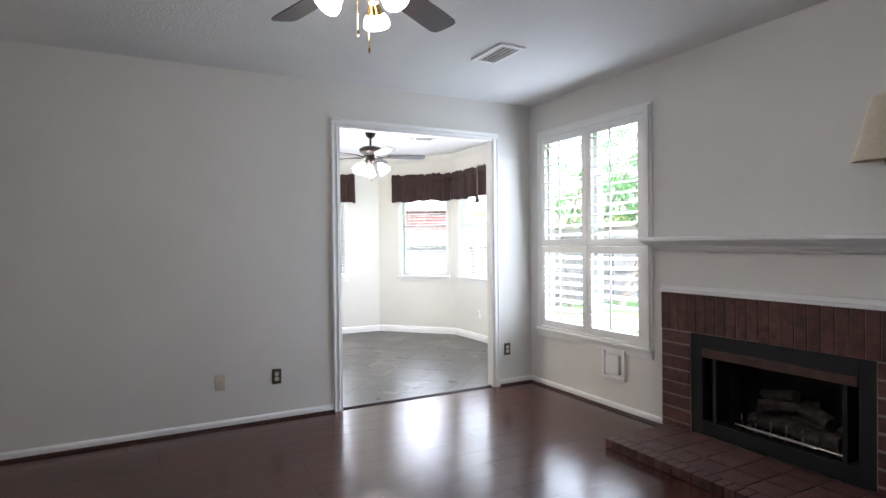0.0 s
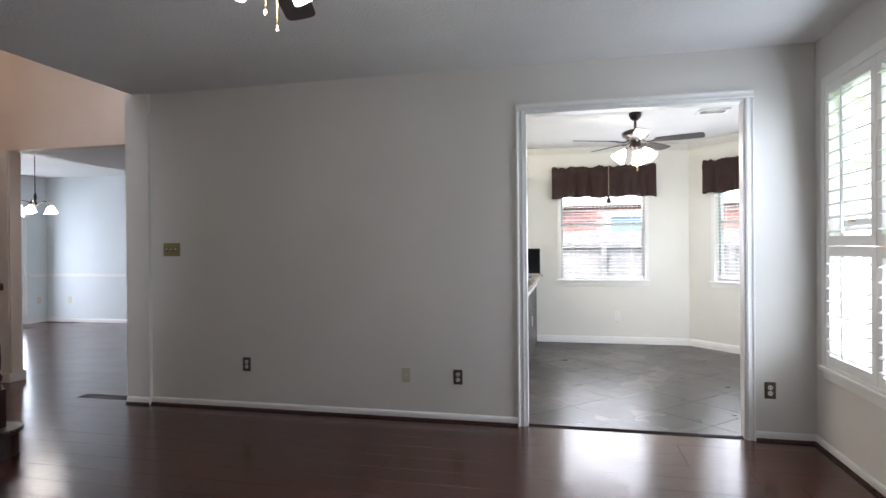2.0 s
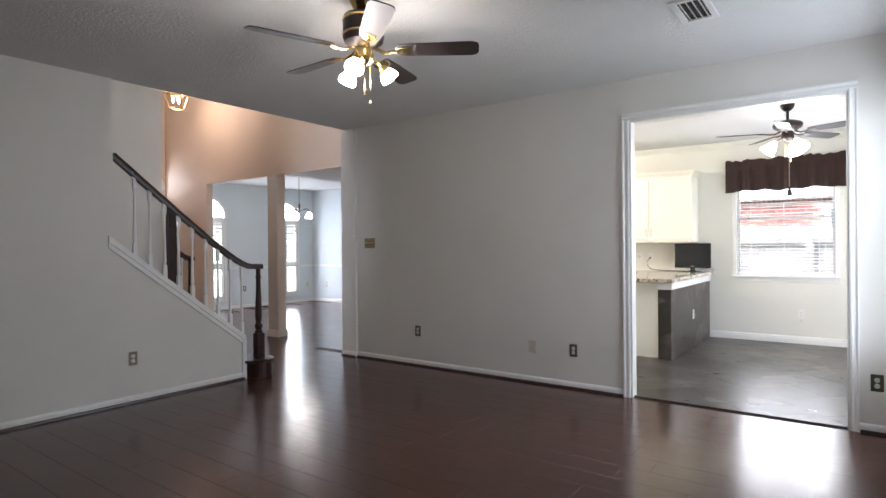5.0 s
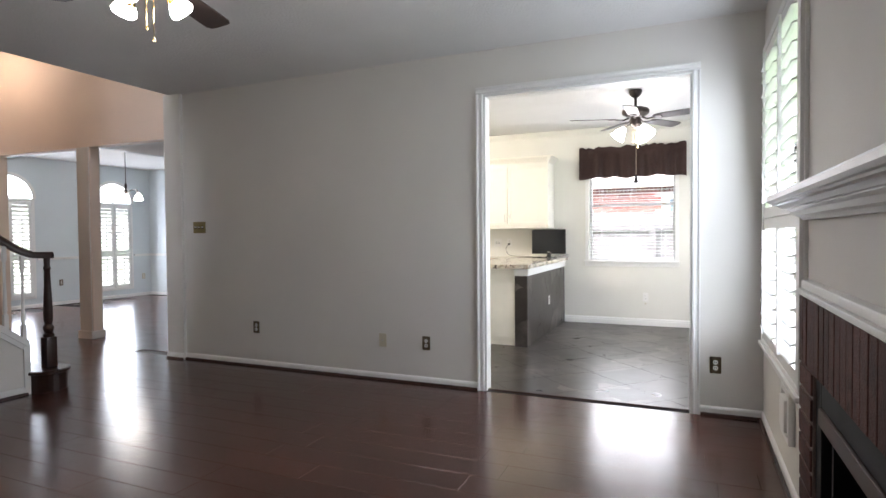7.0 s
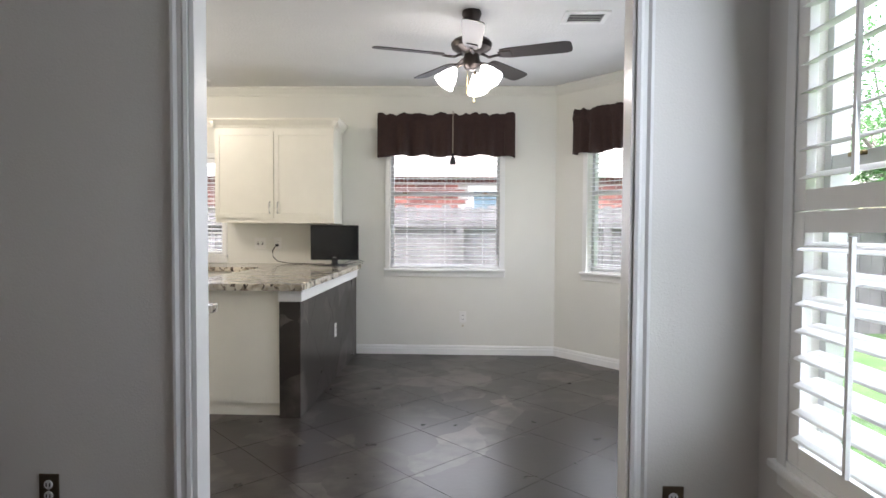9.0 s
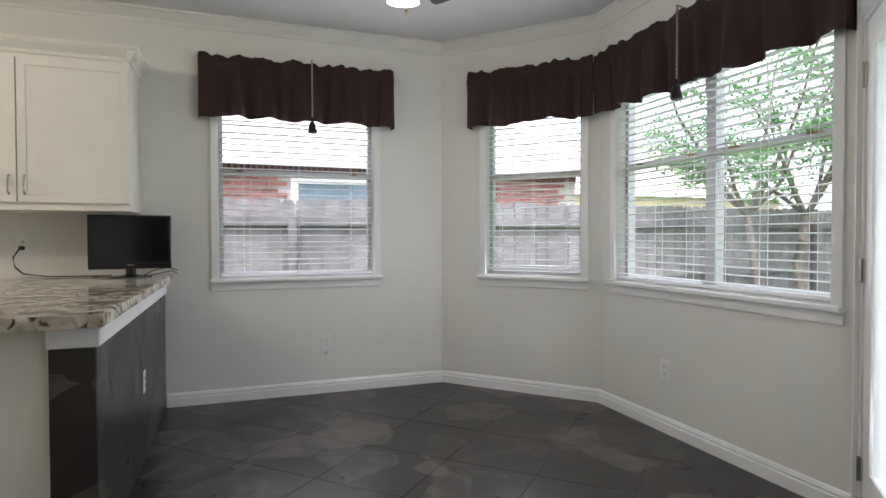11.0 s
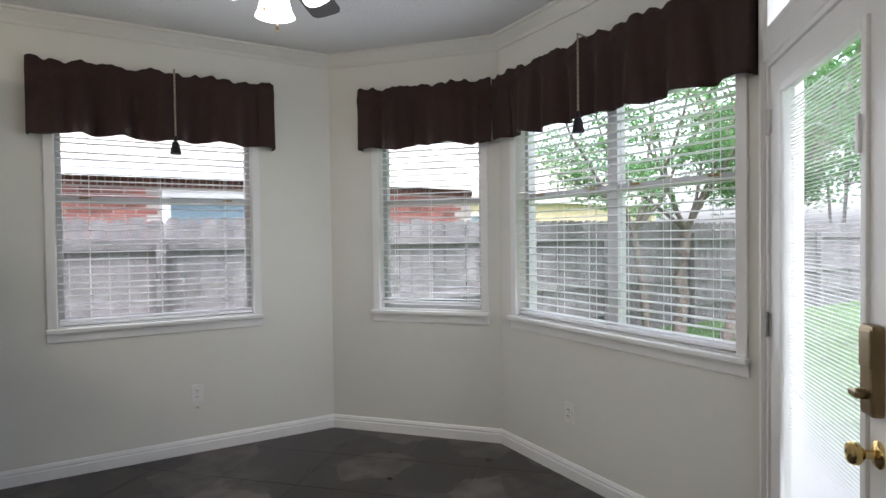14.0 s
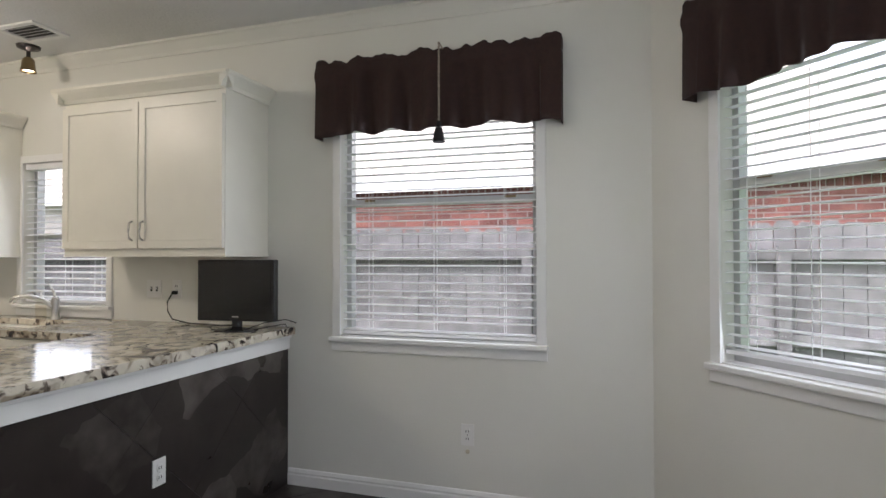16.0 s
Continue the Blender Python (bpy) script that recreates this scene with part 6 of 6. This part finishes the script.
cb = thing("power_cable", "black power cable from socket to television", "cable")
bm = bmesh.new()
tube(bm, [(0.683, YA - 0.012, 1.12), (0.67, YA - 0.035, 1.11), (0.64, YA - 0.04, 1.06), (0.65, YA - 0.045, 1.00), (0.70, YA - 0.06, 0.955), (0.84, YA - 0.08, CT + 0.007), (0.98, YA - 0.09, CT + 0.006), (1.10, YA - 0.13, CT + 0.006), (1.20, YA - 0.10, CT + 0.006)], 0.0045, 6)
part("lead", bm, DARKP, cb)
bm = bmesh.new()
box(bm, 0.668, YA - 0.036, 1.108, 0.698, YA - 0.010, 1.132, bevel=0.004)
part("plug", bm, DARKP, cb)
bm = bmesh.new()
tube(bm, [(1.12, YA - 0.22, CT + 0.006), (1.2, YA - 0.30, CT + 0.006), (1.32, YA - 0.33, CT + 0.006), (1.43, YA - 0.27, CT + 0.006), (1.50, YA - 0.16, CT + 0.02), (1.56, YA - 0.12, CT + 0.03), (1.60, YA - 0.16, CT + 0.015)], 0.003, 6)
tube(bm, [(1.18, YA - 0.25, CT + 0.005), (1.26, YA - 0.35, CT + 0.005), (1.40, YA - 0.31, CT + 0.005), (1.46, YA - 0.18, CT + 0.04), (1.53, YA - 0.07, CT + 0.05), (1.59, YA - 0.05, CT + 0.03)], 0.003, 6)
part("loose_lead", bm, DARKP, cb)

# spot lamp on the kitchen ceiling
sp = thing("spot_lamp", "bronze ceiling spot lamp, lit", "spot lamp", (-0.32, 7.98, H))
bm = bmesh.new()
lathe(bm, [(0.07, 0), (0.065, -0.015), (0.02, -0.03), (0.012, -0.035), (0.012, -0.08)], 18)
part("base", bm, BRONZE, sp, smooth=True)
bm = bmesh.new()
lathe(bm, [(0.02, -0.075), (0.035, -0.09), (0.04, -0.14), (0.048, -0.17), (0.044, -0.17), (0.03, -0.10)], 18, cap=False)
part("cup", bm, ABRASS, sp, smooth=True)
bm = bmesh.new()
lathe(bm, [(0.02, -0.12), (0.038, -0.155), (0.0, -0.163)], 16, cap=False)
part("bulb", bm, LAMPG, sp, smooth=True)

# ---- floor pieces: laminate boards and diagonal tiles ----
bwid, blen = 0.193, 1.21
bm = bmesh.new()
g = 0.0006
lo = [bm.verts.new(p) for p in ((g, g, -0.012), (blen - g, g, -0.012), (blen - g, bwid - g, -0.012), (g, bwid - g, -0.012))]
e = 0.0010
hi = [bm.verts.new(p) for p in ((g + e, g + e, 0), (blen - g - e, g + e, 0), (blen - g - e, bwid - g - e, 0), (g + e, bwid - g - e, 0))]
md = [bm.verts.new((p.co.x, p.co.y, -0.0010)) for p in lo]
bm.faces.new(hi)
for i in range(4):
    bm.faces.new((md[i], md[(i + 1) % 4], hi[(i + 1) % 4], hi[i]))
    bm.faces.new((lo[i], lo[(i + 1) % 4], md[(i + 1) % 4], md[i]))
bmesh.ops.recalc_face_normals(bm, faces=bm.faces[:])
board = bpy.data.meshes.new("plank")
bm.to_mesh(board)
bm.free()
board.materials.append(FLOORW)
fl_ob = bpy.data.objects["floor"]
rnd = random.Random(11)
far = bmesh.new()
y = -3.2
while y < 9.0:
    x = -8.2 + rnd.uniform(0, blen)
    x_end = XR if y < YF - 0.1 else -1.87
    while x < x_end:
        # boards stop short of the tiled nook
        near = y > -0.9 and y < YF - bwid and x > -1.9
        top_y = y + bwid
        if near and x + blen <= XR + 0.1:
            o = new("plank", board)
            o.parent = fl_ob
            o.location = (x, y, 0)
        else:
            x1 = min(x + blen, x_end + 0.05)
            y1 = top_y
            if y < YF < top_y and x1 > -1.87:
                y1 = YF + 0.045
            if x1 - x > 0.02:
                box(far, x + 0.001, y + 0.001, -0.012, x1 - 0.001, y1 - 0.001, -0.0005)
        x += blen
    y += bwid
st_ob = part("planks", far, FLOORW, fl_ob)
tagged(st_ob, kind="stuff")

nook = bpy.data.objects["floor_nook"]
hd = TS / math.sqrt(2)


def inside(x, y):
    return YB - 0.4 < y < 8.7 and -1.5 < x < 4.9


def nook_clip(poly):
    poly = clip_poly(poly, -1.75, 4.41, YB - 0.02, YA)
    for (px, py), (qx, qy) in ((BAY[0], BAY[1]), (BAY[2], BAY[3])):
        res = []
        for i, p in enumerate(poly):
            q = poly[(i + 1) % len(poly)]
            sp_, sq = (qx - px) * (p[1] - py) - (qy - py) * (p[0] - px), (qx - px) * (q[1] - py) - (qy - py) * (q[0] - px)
            if sp_ <= 0:
                res.append(p)
            if (sp_ <= 0) != (sq <= 0):
                t = sp_ / (sp_ - sq)
                res.append((p[0] + t * (q[0] - p[0]), p[1] + t * (q[1] - p[1])))
        poly = res
        if not poly:
            break
    return poly


for i in range(-20, 21):
    for j in range(-20, 21):
        # tile corners lie on x - y = -2.28 + n * 2 * hd and x + y = 9.70 + n * 2 * hd
        u, v = -2.28 + (i + 0.5) * 2 * hd, 9.70 + (j + 0.5) * 2 * hd
        cx, cy = (u + v) / 2, (v - u) / 2
        if not inside(cx, cy):
            continue
        k = hd - 0.0020
        p = nook_clip([(cx - k, cy), (cx, cy - k), (cx + k, cy), (cx, cy + k)])
        if len(p) > 2:
            bm = bmesh.new()
            prism(bm, p, -0.010, 0.0)
            part("tile", bm, TILE, nook)
